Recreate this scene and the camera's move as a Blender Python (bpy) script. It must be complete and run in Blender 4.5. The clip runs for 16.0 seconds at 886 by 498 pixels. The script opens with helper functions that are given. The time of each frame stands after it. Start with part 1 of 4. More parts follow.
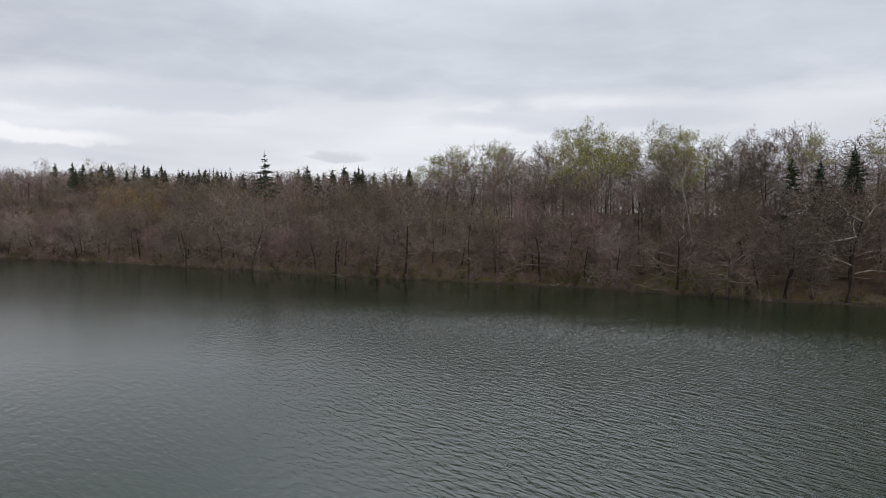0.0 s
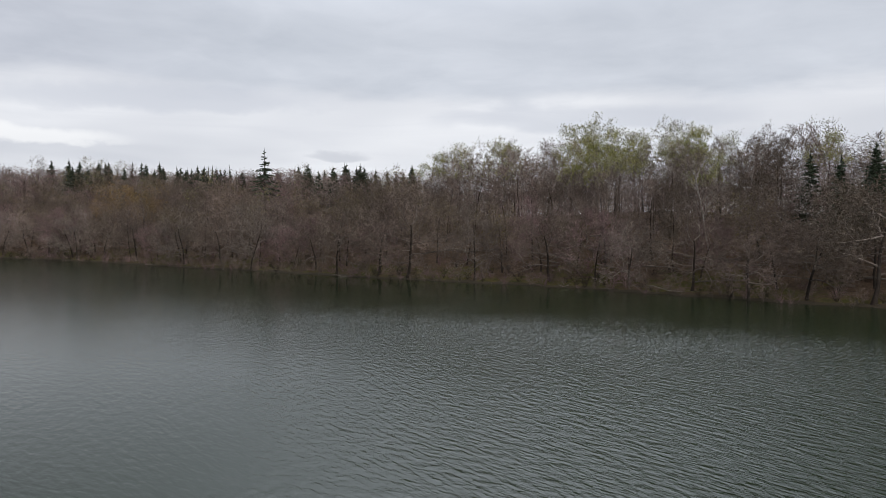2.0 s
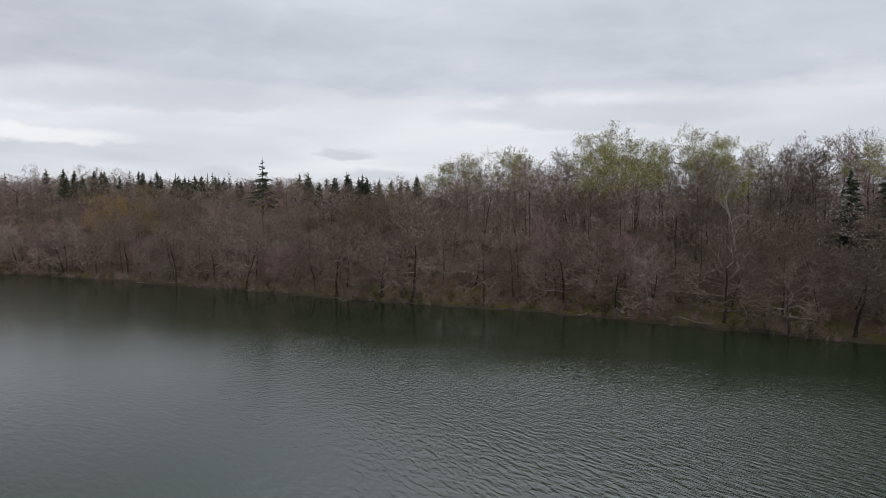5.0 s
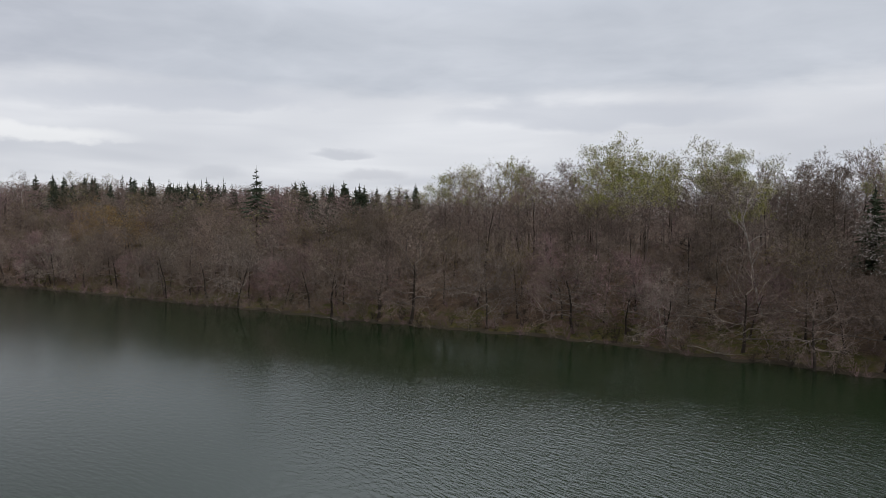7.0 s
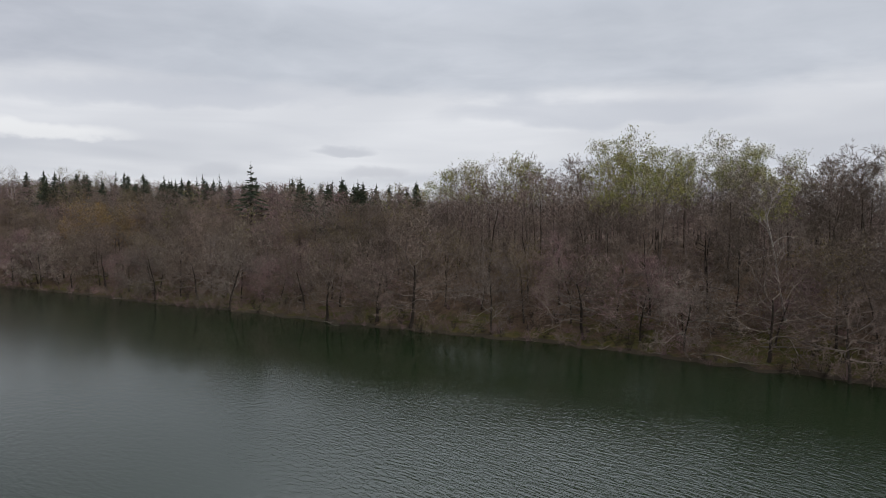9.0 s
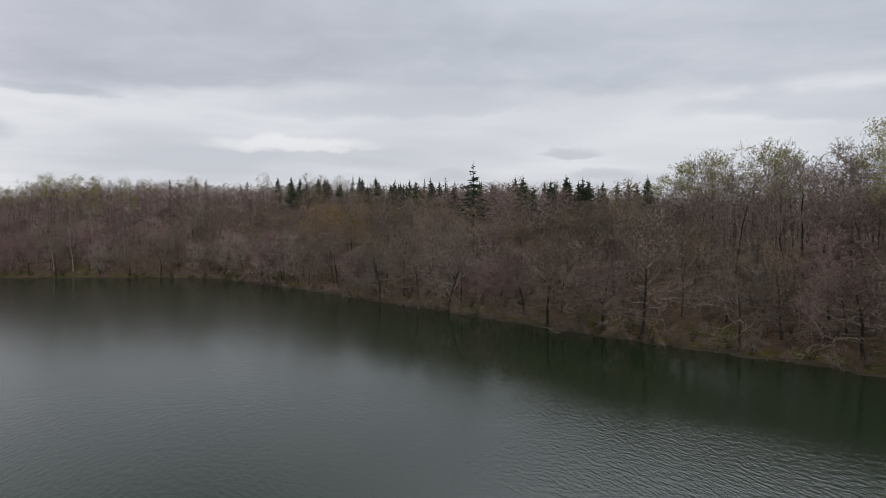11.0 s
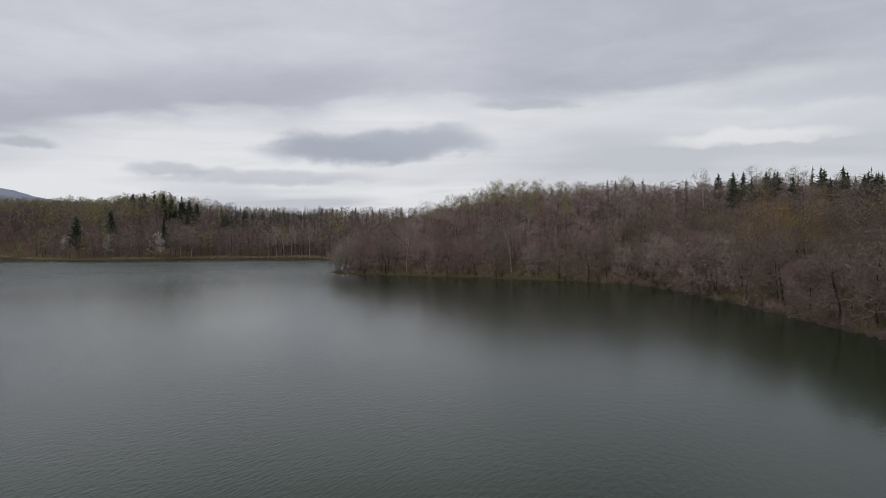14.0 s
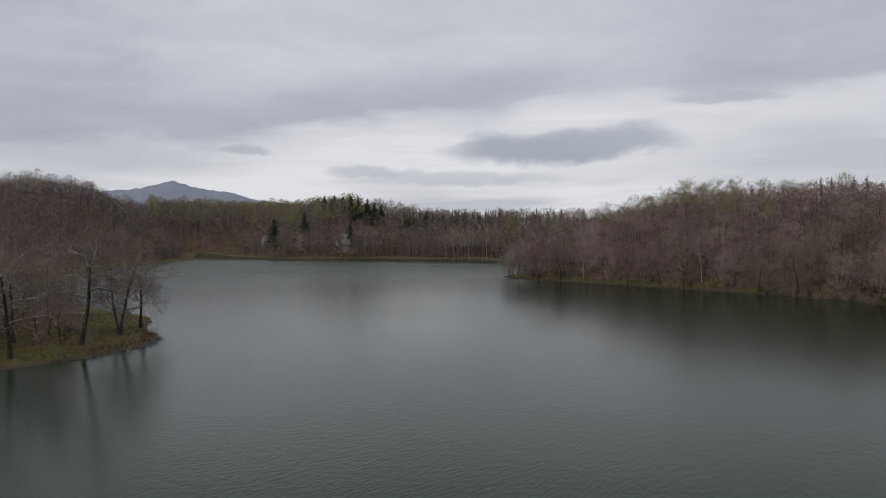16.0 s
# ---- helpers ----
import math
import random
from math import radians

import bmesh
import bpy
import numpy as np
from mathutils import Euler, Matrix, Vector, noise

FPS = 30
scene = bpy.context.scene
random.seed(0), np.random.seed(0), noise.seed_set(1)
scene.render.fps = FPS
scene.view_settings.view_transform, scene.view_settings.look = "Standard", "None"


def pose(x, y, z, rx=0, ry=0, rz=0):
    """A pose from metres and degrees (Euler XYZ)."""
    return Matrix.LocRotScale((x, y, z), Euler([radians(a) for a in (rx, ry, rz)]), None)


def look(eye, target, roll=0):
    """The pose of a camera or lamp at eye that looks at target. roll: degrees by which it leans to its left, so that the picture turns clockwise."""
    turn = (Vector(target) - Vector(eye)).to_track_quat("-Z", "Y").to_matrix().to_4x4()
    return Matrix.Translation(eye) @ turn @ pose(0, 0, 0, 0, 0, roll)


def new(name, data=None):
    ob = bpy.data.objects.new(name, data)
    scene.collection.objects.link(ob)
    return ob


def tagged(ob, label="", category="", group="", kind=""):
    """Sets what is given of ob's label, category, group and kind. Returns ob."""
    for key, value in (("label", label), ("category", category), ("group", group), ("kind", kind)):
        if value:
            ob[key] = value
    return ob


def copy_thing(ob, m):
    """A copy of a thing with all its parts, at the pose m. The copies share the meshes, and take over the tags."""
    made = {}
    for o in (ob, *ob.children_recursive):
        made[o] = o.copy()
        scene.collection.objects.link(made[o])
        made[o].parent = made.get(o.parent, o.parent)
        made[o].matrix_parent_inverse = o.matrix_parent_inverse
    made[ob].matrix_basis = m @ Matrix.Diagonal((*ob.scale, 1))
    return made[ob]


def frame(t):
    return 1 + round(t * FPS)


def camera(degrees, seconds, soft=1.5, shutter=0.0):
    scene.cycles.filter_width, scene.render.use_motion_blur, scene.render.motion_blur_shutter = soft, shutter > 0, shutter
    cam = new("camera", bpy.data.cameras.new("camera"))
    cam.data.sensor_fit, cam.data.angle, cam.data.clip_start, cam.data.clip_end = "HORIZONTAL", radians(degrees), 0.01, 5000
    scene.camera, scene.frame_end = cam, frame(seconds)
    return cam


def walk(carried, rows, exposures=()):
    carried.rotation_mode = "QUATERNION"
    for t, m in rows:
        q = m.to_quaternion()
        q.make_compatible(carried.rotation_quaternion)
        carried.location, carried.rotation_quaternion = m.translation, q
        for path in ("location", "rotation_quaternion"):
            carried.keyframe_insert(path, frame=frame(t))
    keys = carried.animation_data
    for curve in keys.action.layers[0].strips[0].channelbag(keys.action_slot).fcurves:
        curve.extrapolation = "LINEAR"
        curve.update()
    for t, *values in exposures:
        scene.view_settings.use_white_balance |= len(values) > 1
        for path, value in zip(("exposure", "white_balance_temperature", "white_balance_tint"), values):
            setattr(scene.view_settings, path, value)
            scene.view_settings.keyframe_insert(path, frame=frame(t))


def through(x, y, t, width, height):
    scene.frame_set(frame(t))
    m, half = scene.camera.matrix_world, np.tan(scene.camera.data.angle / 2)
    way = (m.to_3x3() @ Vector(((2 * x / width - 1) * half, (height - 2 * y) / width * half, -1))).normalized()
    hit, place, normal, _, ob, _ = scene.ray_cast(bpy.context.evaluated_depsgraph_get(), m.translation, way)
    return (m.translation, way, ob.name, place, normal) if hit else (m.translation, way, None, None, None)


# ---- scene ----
cam = camera(64.0, 16.0, 0.7)
PATH = [
    (0.0, (0.00, 0.00, 9.00), (0.00, 99.93, 5.34), 0.12),
    (0.5, (-0.21, 0.81, 8.99), (-0.21, 100.74, 5.29), 0.14),
    (1.0, (-0.38, 1.62, 8.98), (-0.42, 101.55, 5.23), 0.11),
    (1.5, (-0.53, 2.57, 8.92), (-0.59, 102.50, 5.20), 0.13),
    (2.0, (-0.66, 3.59, 8.87), (-0.74, 103.52, 5.14), 0.14),
    (2.5, (-0.77, 4.73, 9.00), (-0.88, 104.66, 5.21), 0.18),
    (3.0, (-0.72, 6.06, 9.33), (-1.06, 105.99, 5.53), 0.16),
    (3.5, (-0.55, 7.44, 9.87), (-1.21, 107.37, 6.07), 0.07),
    (4.1, (-0.48, 9.08, 10.67), (-1.42, 109.00, 6.80), -0.03),
    (4.7, (-0.58, 10.68, 11.65), (-1.63, 110.60, 7.63), -0.10),
    (5.3, (-0.73, 12.23, 12.63), (-1.74, 112.14, 8.47), -0.13),
    (5.8, (-0.82, 13.48, 13.33), (-1.69, 113.39, 9.12), -0.12),
    (6.0, (-0.84, 13.97, 13.57), (-1.63, 113.88, 9.36), -0.12),
    (6.5, (-0.88, 15.16, 14.12), (-1.68, 115.07, 9.88), -0.07),
    (7.0, (-1.00, 16.49, 14.59), (-1.80, 116.40, 10.49), -0.00),
    (7.5, (-1.12, 17.87, 14.83), (-1.94, 117.78, 10.70), 0.04),
    (8.0, (-1.20, 19.35, 14.87), (-2.07, 119.25, 10.58), 0.04),
    (8.2, (-1.19, 19.94, 14.87), (-2.13, 119.84, 10.50), 0.03),
    (8.7, (-1.15, 21.31, 14.80), (-1.98, 121.20, 10.32), 0.04),
    (9.2, (-1.12, 22.60, 14.61), (-2.47, 122.49, 10.18), 0.07),
    (9.8, (-1.21, 24.35, 14.35), (-6.52, 124.12, 10.09), 0.07),
    (10.3, (-1.48, 26.24, 14.19), (-14.94, 125.24, 10.10), -0.05),
    (10.5, (-1.63, 27.10, 14.15), (-19.47, 125.41, 10.12), -0.13),
    (11.0, (-1.75, 29.57, 14.09), (-33.76, 124.22, 10.06), -0.30),
    (11.5, (-2.08, 32.25, 14.16), (-47.01, 121.50, 10.21), -0.51),
    (12.0, (-2.66, 35.26, 14.34), (-59.63, 117.35, 10.47), -0.69),
    (12.5, (-3.29, 38.16, 14.40), (-69.57, 112.95, 10.65), -0.84),
    (13.0, (-4.08, 40.65, 14.40), (-75.68, 110.36, 10.74), -0.90),
    (13.5, (-5.22, 42.88, 14.50), (-81.29, 107.68, 10.94), -0.94),
    (14.0, (-6.56, 45.07, 14.76), (-87.48, 103.73, 11.31), -1.05),
    (14.5, (-8.15, 47.23, 15.00), (-92.10, 101.46, 11.63), -1.02),
    (15.0, (-9.98, 49.34, 15.11), (-96.86, 98.75, 11.87), -0.93),
    (15.5, (-12.00, 51.26, 15.33), (-101.14, 96.46, 12.15), -0.83),
    (16.0, (-14.33, 52.85, 15.47), (-107.56, 88.91, 12.48), -0.79),
]
walk(cam, [(t, look(eye, target, roll)) for t, eye, target, roll in PATH],
     [(0.0, 0.15), (3.5, 0.15), (6.0, 0.05), (8.2, 0.0), (10.5, -0.04), (12.0, -0.08), (16.0, -0.2)])

# ---- world, sun, exposure ----
scene.view_settings.exposure = 0.0


class Nodes:
    """Short way to wire shader nodes."""

    def __init__(self, tree):
        self.tree = tree
        tree.nodes.clear()

    def add(self, kind, **values):
        n = self.tree.nodes.new(kind)
        for key, v in values.items():
            n.inputs[key.replace("_", " ")].default_value = v
        return n

    def link(self, a, b):
        self.tree.links.new(a, b)

    def math(self, op, a, b=None, c=None, clamp=False):
        n = self.tree.nodes.new("ShaderNodeMath")
        n.operation, n.use_clamp = op, clamp
        for k, v in enumerate((a, b, c)):
            if v is None:
                continue
            if isinstance(v, (int, float)):
                n.inputs[k].default_value = v
            else:
                self.link(v, n.inputs[k])
        return n.outputs[0]

    def vmath(self, op, a, b):
        n = self.tree.nodes.new("ShaderNodeVectorMath")
        n.operation = op
        for k, v in enumerate((a, b)):
            if isinstance(v, (tuple, list)):
                n.inputs[k].default_value = v
            else:
                self.link(v, n.inputs[k])
        return n.outputs[0]

    def noise(self, vec, scale, detail=3.0, rough=0.55, distort=0.0):
        n = self.add("ShaderNodeTexNoise", Scale=scale, Detail=detail, Roughness=rough, Distortion=distort)
        if vec is not None:
            self.link(vec, n.inputs["Vector"])
        return n.outputs["Fac"]

    def ramp(self, fac, stops):
        n = self.tree.nodes.new("ShaderNodeValToRGB")
        el = n.color_ramp.elements
        while len(el) < len(stops):
            el.new(0.5)
        for e, (p, c) in zip(el, stops):
            e.position = p
            e.color = (*c, 1) if isinstance(c, (tuple, list)) else (c, c, c, 1)
        self.link(fac, n.inputs[0])
        return n.outputs[0]

    def mix(self, fac, a, b):
        n = self.tree.nodes.new("ShaderNodeMix")
        n.data_type = "RGBA"
        for k, v in ((0, fac), (6, a), (7, b)):
            if isinstance(v, (int, float)):
                n.inputs[k].default_value = v
            elif isinstance(v, (tuple, list)):
                n.inputs[k].default_value = (*v, 1)
            else:
                self.link(v, n.inputs[k])
        return n.outputs[2]

    def smooth(self, v, lo, hi):
        n = self.tree.nodes.new("ShaderNodeMapRange")
        n.interpolation_type = "SMOOTHSTEP"
        self.link(v, n.inputs[0])
        n.inputs[1].default_value, n.inputs[2].default_value = lo, hi
        return n.outputs[0]


SUN_EL, SUN_ROT = radians(38), radians(150)


def make_world():
    world = bpy.data.worlds.new("overcast_sky")
    scene.world = world
    world.use_nodes = True
    N = Nodes(world.node_tree)
    d = N.add("ShaderNodeTexCoord").outputs["Generated"]
    sep = N.add("ShaderNodeSeparateXYZ")
    N.link(d, sep.inputs[0])
    x, y, z = sep.outputs
    zc = N.math("ADD", N.math("MAXIMUM", z, 0.0), 0.07)
    u, v = N.math("DIVIDE", x, zc), N.math("DIVIDE", y, zc)
    comb = N.add("ShaderNodeCombineXYZ")
    N.link(u, comb.inputs[0]), N.link(v, comb.inputs[1])
    plane = comb.outputs[0]
    # cloud deck seen from below: broad masses and finer rolls
    broad = N.noise(plane, 0.23, 4.0, 0.5, 0.3)
    fine = N.noise(plane, 0.75, 5.0, 0.55, 0.4)
    wisp = N.noise(plane, 2.3, 5.0, 0.6, 0.6)
    deck = N.math("ADD", N.math("MULTIPLY", broad, 0.52), N.math("ADD", N.math("MULTIPLY", fine, 0.32), N.math("MULTIPLY", wisp, 0.13)))
    el = N.math("MULTIPLY", N.math("ARCSINE", z), 57.2958)
    az = N.math("MULTIPLY", N.math("ARCTAN2", N.math("MULTIPLY", x, -1.0), y), 57.2958)
    # the deck's lower edge slopes up from the west to the north; below it the sky is lighter
    rag = N.math("SUBTRACT", N.noise(N.vmath("MULTIPLY", d, (1.0, 1.0, 3.5)), 5.0, 5.0, 0.55, 0.2), 0.5)
    edge = N.math("ADD", 6.2, N.math("MULTIPLY", N.math("MINIMUM", N.math("MAXIMUM", N.math("SUBTRACT", 92.0, az), 0.0), 42.0), 0.085))
    over = N.smooth(N.math("SUBTRACT", N.math("ADD", el, N.math("MULTIPLY", rag, 5.0)), edge), -0.9, 1.3)
    shade = N.ramp(deck, [(0.39, 0.0), (0.50, 0.5), (0.60, 1.0)])
    west = N.smooth(az, 10.0, 55.0)
    upper = N.mix(shade, N.mix(west, (0.475, 0.51, 0.575), (0.465, 0.485, 0.555)), N.mix(west, (0.69, 0.72, 0.785), (0.72, 0.735, 0.805)))
    streak = N.noise(plane, 0.28, 3.0, 0.5, 0.3)
    lower = N.mix(N.ramp(streak, [(0.38, 0.0), (0.60, 1.0)]), (0.60, 0.62, 0.675), N.mix(west, (0.80, 0.815, 0.855), (0.87, 0.88, 0.915)))
    # thin level bands low in the sky
    band = N.noise(N.vmath("MULTIPLY", d, (1.6, 1.6, 16.0)), 1.8, 4.0, 0.6, 0.8)
    lower = N.mix(N.math("MULTIPLY", N.ramp(band, [(0.44, 0.0), (0.66, 1.0)]), 0.32), lower, (0.60, 0.62, 0.68))
    # the deck is thickest just above its ragged edge
    thick = N.math("MULTIPLY", over, N.math("SUBTRACT", 1.0, N.smooth(N.math("SUBTRACT", el, edge), 1.2, 6.0)))
    upper = N.mix(N.math("MULTIPLY", N.math("MULTIPLY", thick, N.smooth(az, 30.0, 75.0)), 0.6), upper, (0.43, 0.445, 0.52))
    col = N.mix(over, lower, upper)

    def cloud(colour_in, az0, el0, half_w, half_h, colour, amount, scale=9.0, ragged=3.0):
        """A bank of cloud with a level base and a heaped, ragged top."""
        q = N.vmath("MULTIPLY", d, (1.0, 1.0, 2.0))
        rag = N.math("SUBTRACT", N.math("ADD", N.math("MULTIPLY", N.noise(q, scale, 2.0, 0.5), 0.72), N.math("MULTIPLY", N.noise(q, scale * 3.0, 3.0, 0.6), 0.28)), 0.5)
        a = N.math("DIVIDE", N.math("SUBTRACT", az, az0), half_w)
        e = N.math("DIVIDE", N.math("SUBTRACT", el, el0), half_h)
        e = N.math("ADD", e, N.math("MULTIPLY", rag, ragged))
        a = N.math("ADD", a, N.math("MULTIPLY", rag, 0.8))
        e = N.math("MAXIMUM", e, N.math("MULTIPLY", e, -1.5))
        r = N.math("ADD", N.math("MULTIPLY", a, a), N.math("MULTIPLY", e, e))
        m = N.math("SUBTRACT", 1.0, N.smooth(r, 0.15, 1.45))
        return N.mix(N.math("MULTIPLY", m, amount), colour_in, colour)

    col = cloud(col, 61.0, 5.9, 7.2, 1.7, (0.42, 0.455, 0.53), 0.95, 11.0, 1.7)
    col = cloud(col, 55.0, 6.4, 4.8, 1.9, (0.46, 0.495, 0.57), 0.9, 13.0, 1.7)
    col = cloud(col, 68.0, 3.8, 9.0, 0.7, (0.55, 0.575, 0.635), 0.65, 12.0)
    col = cloud(col, 30.5, 5.9, 6.5, 0.8, (0.93, 0.935, 0.945), 0.65, 12.0)
    col = cloud(col, 8.5, 5.2, 2.4, 0.55, (0.53, 0.55, 0.61), 0.7, 15.0)
    col = cloud(col, 6.0, 3.5, 2.8, 0.6, (0.57, 0.585, 0.64), 0.7, 15.0)
    col = cloud(col, 18.5, 3.6, 2.4, 0.7, (0.57, 0.59, 0.645), 0.6, 16.0)
    col = cloud(col, 75.0, 4.3, 3.0, 0.8, (0.53, 0.555, 0.62), 0.7, 15.0)
    col = cloud(col, 84.5, 6.2, 2.0, 0.7, (0.48, 0.505, 0.575), 0.75, 16.0)
    col = cloud(col, 47.0, 9.2, 4.0, 0.5, (0.49, 0.52, 0.585), 0.6, 15.0)
    col = cloud(col, 72.0, 7.0, 6.0, 0.6, (0.86, 0.87, 0.89), 0.7, 10.0)
    col = cloud(col, 22.0, 9.0, 14.0, 1.4, (0.53, 0.56, 0.635), 0.5, 7.0)
    col = cloud(col, -12.0, 8.0, 13.0, 1.3, (0.52, 0.55, 0.625), 0.5, 7.0)
    # unseen overcast brightens towards the northern zenith and dims west, added for lake reflections
    north = N.math("SUBTRACT", 1.0, N.smooth(N.math("ABSOLUTE", az), 6.0, 42.0))
    high = N.math("ADD", 1.0, N.math("MULTIPLY", N.math("MULTIPLY", N.smooth(el, 14.5, 44.0), north), 5.2))
    high = N.math("SUBTRACT", high, N.math("MULTIPLY", N.math("MULTIPLY", N.smooth(el, 17.0, 26.0), N.math("SUBTRACT", 1.0, north)), 0.35))
    lift = N.add("ShaderNodeCombineXYZ")
    for k in range(3):
        N.link(high, lift.inputs[k])
    col = N.vmath("MULTIPLY", col, lift.outputs[0])
    sky = N.add("ShaderNodeTexSky")
    sky.sky_type, sky.sun_disc = "NISHITA", False
    sky.sun_elevation, sky.sun_rotation = SUN_EL, SUN_ROT
    clear, cover, out = N.add("ShaderNodeBackground", Strength=0.05), N.add("ShaderNodeBackground", Strength=1.0), N.add("ShaderNodeOutputWorld")
    N.link(sky.outputs[0], clear.inputs[0]), N.link(col, cover.inputs[0])
    both = N.add("ShaderNodeMixShader", Fac=0.95)
    N.link(clear.outputs[0], both.inputs[1]), N.link(cover.outputs[0], both.inputs[2]), N.link(both.outputs[0], out.inputs[0])


make_world()
sun = new("sun", bpy.data.lights.new("sun", "SUN"))
sun.data.energy, sun.data.angle, sun.data.color = 1.7, radians(30), (1.0, 0.96, 0.9)
sun.matrix_world = pose(0, 0, 60, 90 - math.degrees(SUN_EL), 0, 180 - math.degrees(SUN_ROT))


# ---- materials ----
def material(name):
    m = bpy.data.materials.new(name)
    m.use_nodes = True
    N = Nodes(m.node_tree)
    b, out = N.add("ShaderNodeBsdfPrincipled"), N.add("ShaderNodeOutputMaterial")
    N.link(b.outputs[0], out.inputs[0])
    return m, N, b


def position(N):
    return N.tree.nodes.new("ShaderNodeNewGeometry").outputs["Position"]


def wood(name, first, second, third, rough=0.9, grain=6.0, spread=0.75, patches=False):
    """Bark or twigs: tones that change from tree to tree and from branch to branch, and grain along the height."""
    m, N, b = material(name)
    geo = N.tree.nodes.new("ShaderNodeNewGeometry")
    p = geo.outputs["Position"]
    tree = N.noise(N.vmath("MULTIPLY", p, (1, 1, 0.35)), 0.14, 2.0)
    col = N.mix(N.smooth(tree, 0.38, 0.62), first, second)
    isle = N.smooth(N.noise(p, 1.1, 3.0, 0.6), 0.3, 0.72) if patches else geo.outputs["Random Per Island"]
    col = N.mix(N.math("MULTIPLY", N.smooth(isle, 0.5, 1.0), spread), col, third)
    col = N.mix(N.math("MULTIPLY", N.math("SUBTRACT", 1.0, N.smooth(isle, 0.0, 0.4)), spread * 0.8), col, tuple(0.4 * c for c in first))
    own = N.tree.nodes.new("ShaderNodeObjectInfo").outputs["Random"]
    tone = N.math("ADD", N.math("MULTIPLY", own, 0.55), N.math("MULTIPLY", N.smooth(N.noise(N.vmath("MULTIPLY", p, (1, 1, 0.3)), 0.21, 1.0), 0.35, 0.65), 0.45))
    col = N.mix(N.math("MULTIPLY", N.math("SUBTRACT", 1.0, tone), 0.84), col, tuple(0.3 * c for c in second))
    g = N.noise(N.vmath("MULTIPLY", p, (1, 1, 0.25)), grain, 4.0)
    col = N.mix(N.math("MULTIPLY", g, 0.5), col, tuple(0.45 * c for c in first))
    N.link(col, b.inputs["Base Color"])
    b.inputs["Roughness"].default_value = rough
    b.inputs["Specular IOR Level"].default_value = 0.2
    bump = N.add("ShaderNodeBump", Strength=0.5, Distance=0.03)
    N.link(g, bump.inputs["Height"]), N.link(bump.outputs[0], b.inputs["Normal"])
    return m


def leaf(name, first, second, through=0.35):
    m, N, b = material(name)
    p = position(N)
    col = N.mix(N.smooth(N.noise(p, 0.35, 3.0), 0.35, 0.65), first, second)
    N.link(col, b.inputs["Base Color"])
    b.inputs["Roughness"].default_value = 0.6
    b.inputs["Specular IOR Level"].default_value = 0.25
    t = N.add("ShaderNodeBsdfTranslucent")
    N.link(col, t.inputs[0])
    mixer = N.add("ShaderNodeMixShader", Fac=through)
    out = [n for n in N.tree.nodes if n.type == "OUTPUT_MATERIAL"][0]
    N.link(b.outputs[0], mixer.inputs[1]), N.link(t.outputs[0], mixer.inputs[2]), N.link(mixer.outputs[0], out.inputs[0])
    return m


BARK = wood("oak_bark", (0.062, 0.048, 0.039), (0.043, 0.034, 0.028), (0.16, 0.135, 0.115), spread=0.4, patches=True)
LIMB = wood("limb_bark", (0.27, 0.22, 0.19), (0.19, 0.155, 0.13), (0.50, 0.44, 0.39), patches=True)
LIMB_PALE = wood("lichen_bark", (0.32, 0.275, 0.24), (0.24, 0.20, 0.17), (0.56, 0.50, 0.45), patches=True)
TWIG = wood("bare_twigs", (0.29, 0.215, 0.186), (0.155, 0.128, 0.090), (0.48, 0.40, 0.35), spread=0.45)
TWIG_PALE = wood("pale_twigs", (0.36, 0.295, 0.26), (0.23, 0.182, 0.156), (0.54, 0.47, 0.42), spread=0.45)
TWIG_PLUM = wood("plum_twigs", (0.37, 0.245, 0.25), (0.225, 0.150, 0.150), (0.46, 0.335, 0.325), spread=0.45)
DEBRIS = wood("wet_debris", (0.12, 0.062, 0.045), (0.09, 0.05, 0.036), (0.27, 0.17, 0.13))
# twigs of distant woods, paled and greyed: haze put into their colour
TWIG_HAZED = wood("hazed_twigs", (0.25, 0.195, 0.175), (0.215, 0.17, 0.15), (0.55, 0.46, 0.42))
BIRCH = wood("birch_bark", (0.42, 0.385, 0.35), (0.50, 0.46, 0.42), (0.20, 0.175, 0.155), patches=True)
DRIFT = wood("weathered_wood", (0.27, 0.235, 0.20), (0.21, 0.175, 0.145), (0.42, 0.375, 0.33), patches=True)
LEAF = leaf("spring_leaves", (0.20, 0.21, 0.052), (0.30, 0.285, 0.095), 0.42)
LEAF_BUD = leaf("olive_buds", (0.15, 0.13, 0.045), (0.19, 0.14, 0.06), 0.3)
LEAF_FAR = leaf("far_leaves", (0.19, 0.185, 0.065), (0.24, 0.22, 0.085), 0.35)
LEAF_RUST = leaf("rust_buds", (0.27, 0.165, 0.06), (0.22, 0.155, 0.055))
GRASS = leaf("mossy_grass", (0.085, 0.080, 0.020), (0.13, 0.095, 0.040), 0.2)
STRAW = leaf("straw", (0.27, 0.225, 0.15), (0.20, 0.165, 0.105), 0.2)
NEEDLE = leaf("spruce_needles", (0.028, 0.042, 0.022), (0.042, 0.055, 0.03), 0.1)
BLOSSOM = leaf("white_blossom", (0.56, 0.54, 0.52), (0.44, 0.41, 0.40))


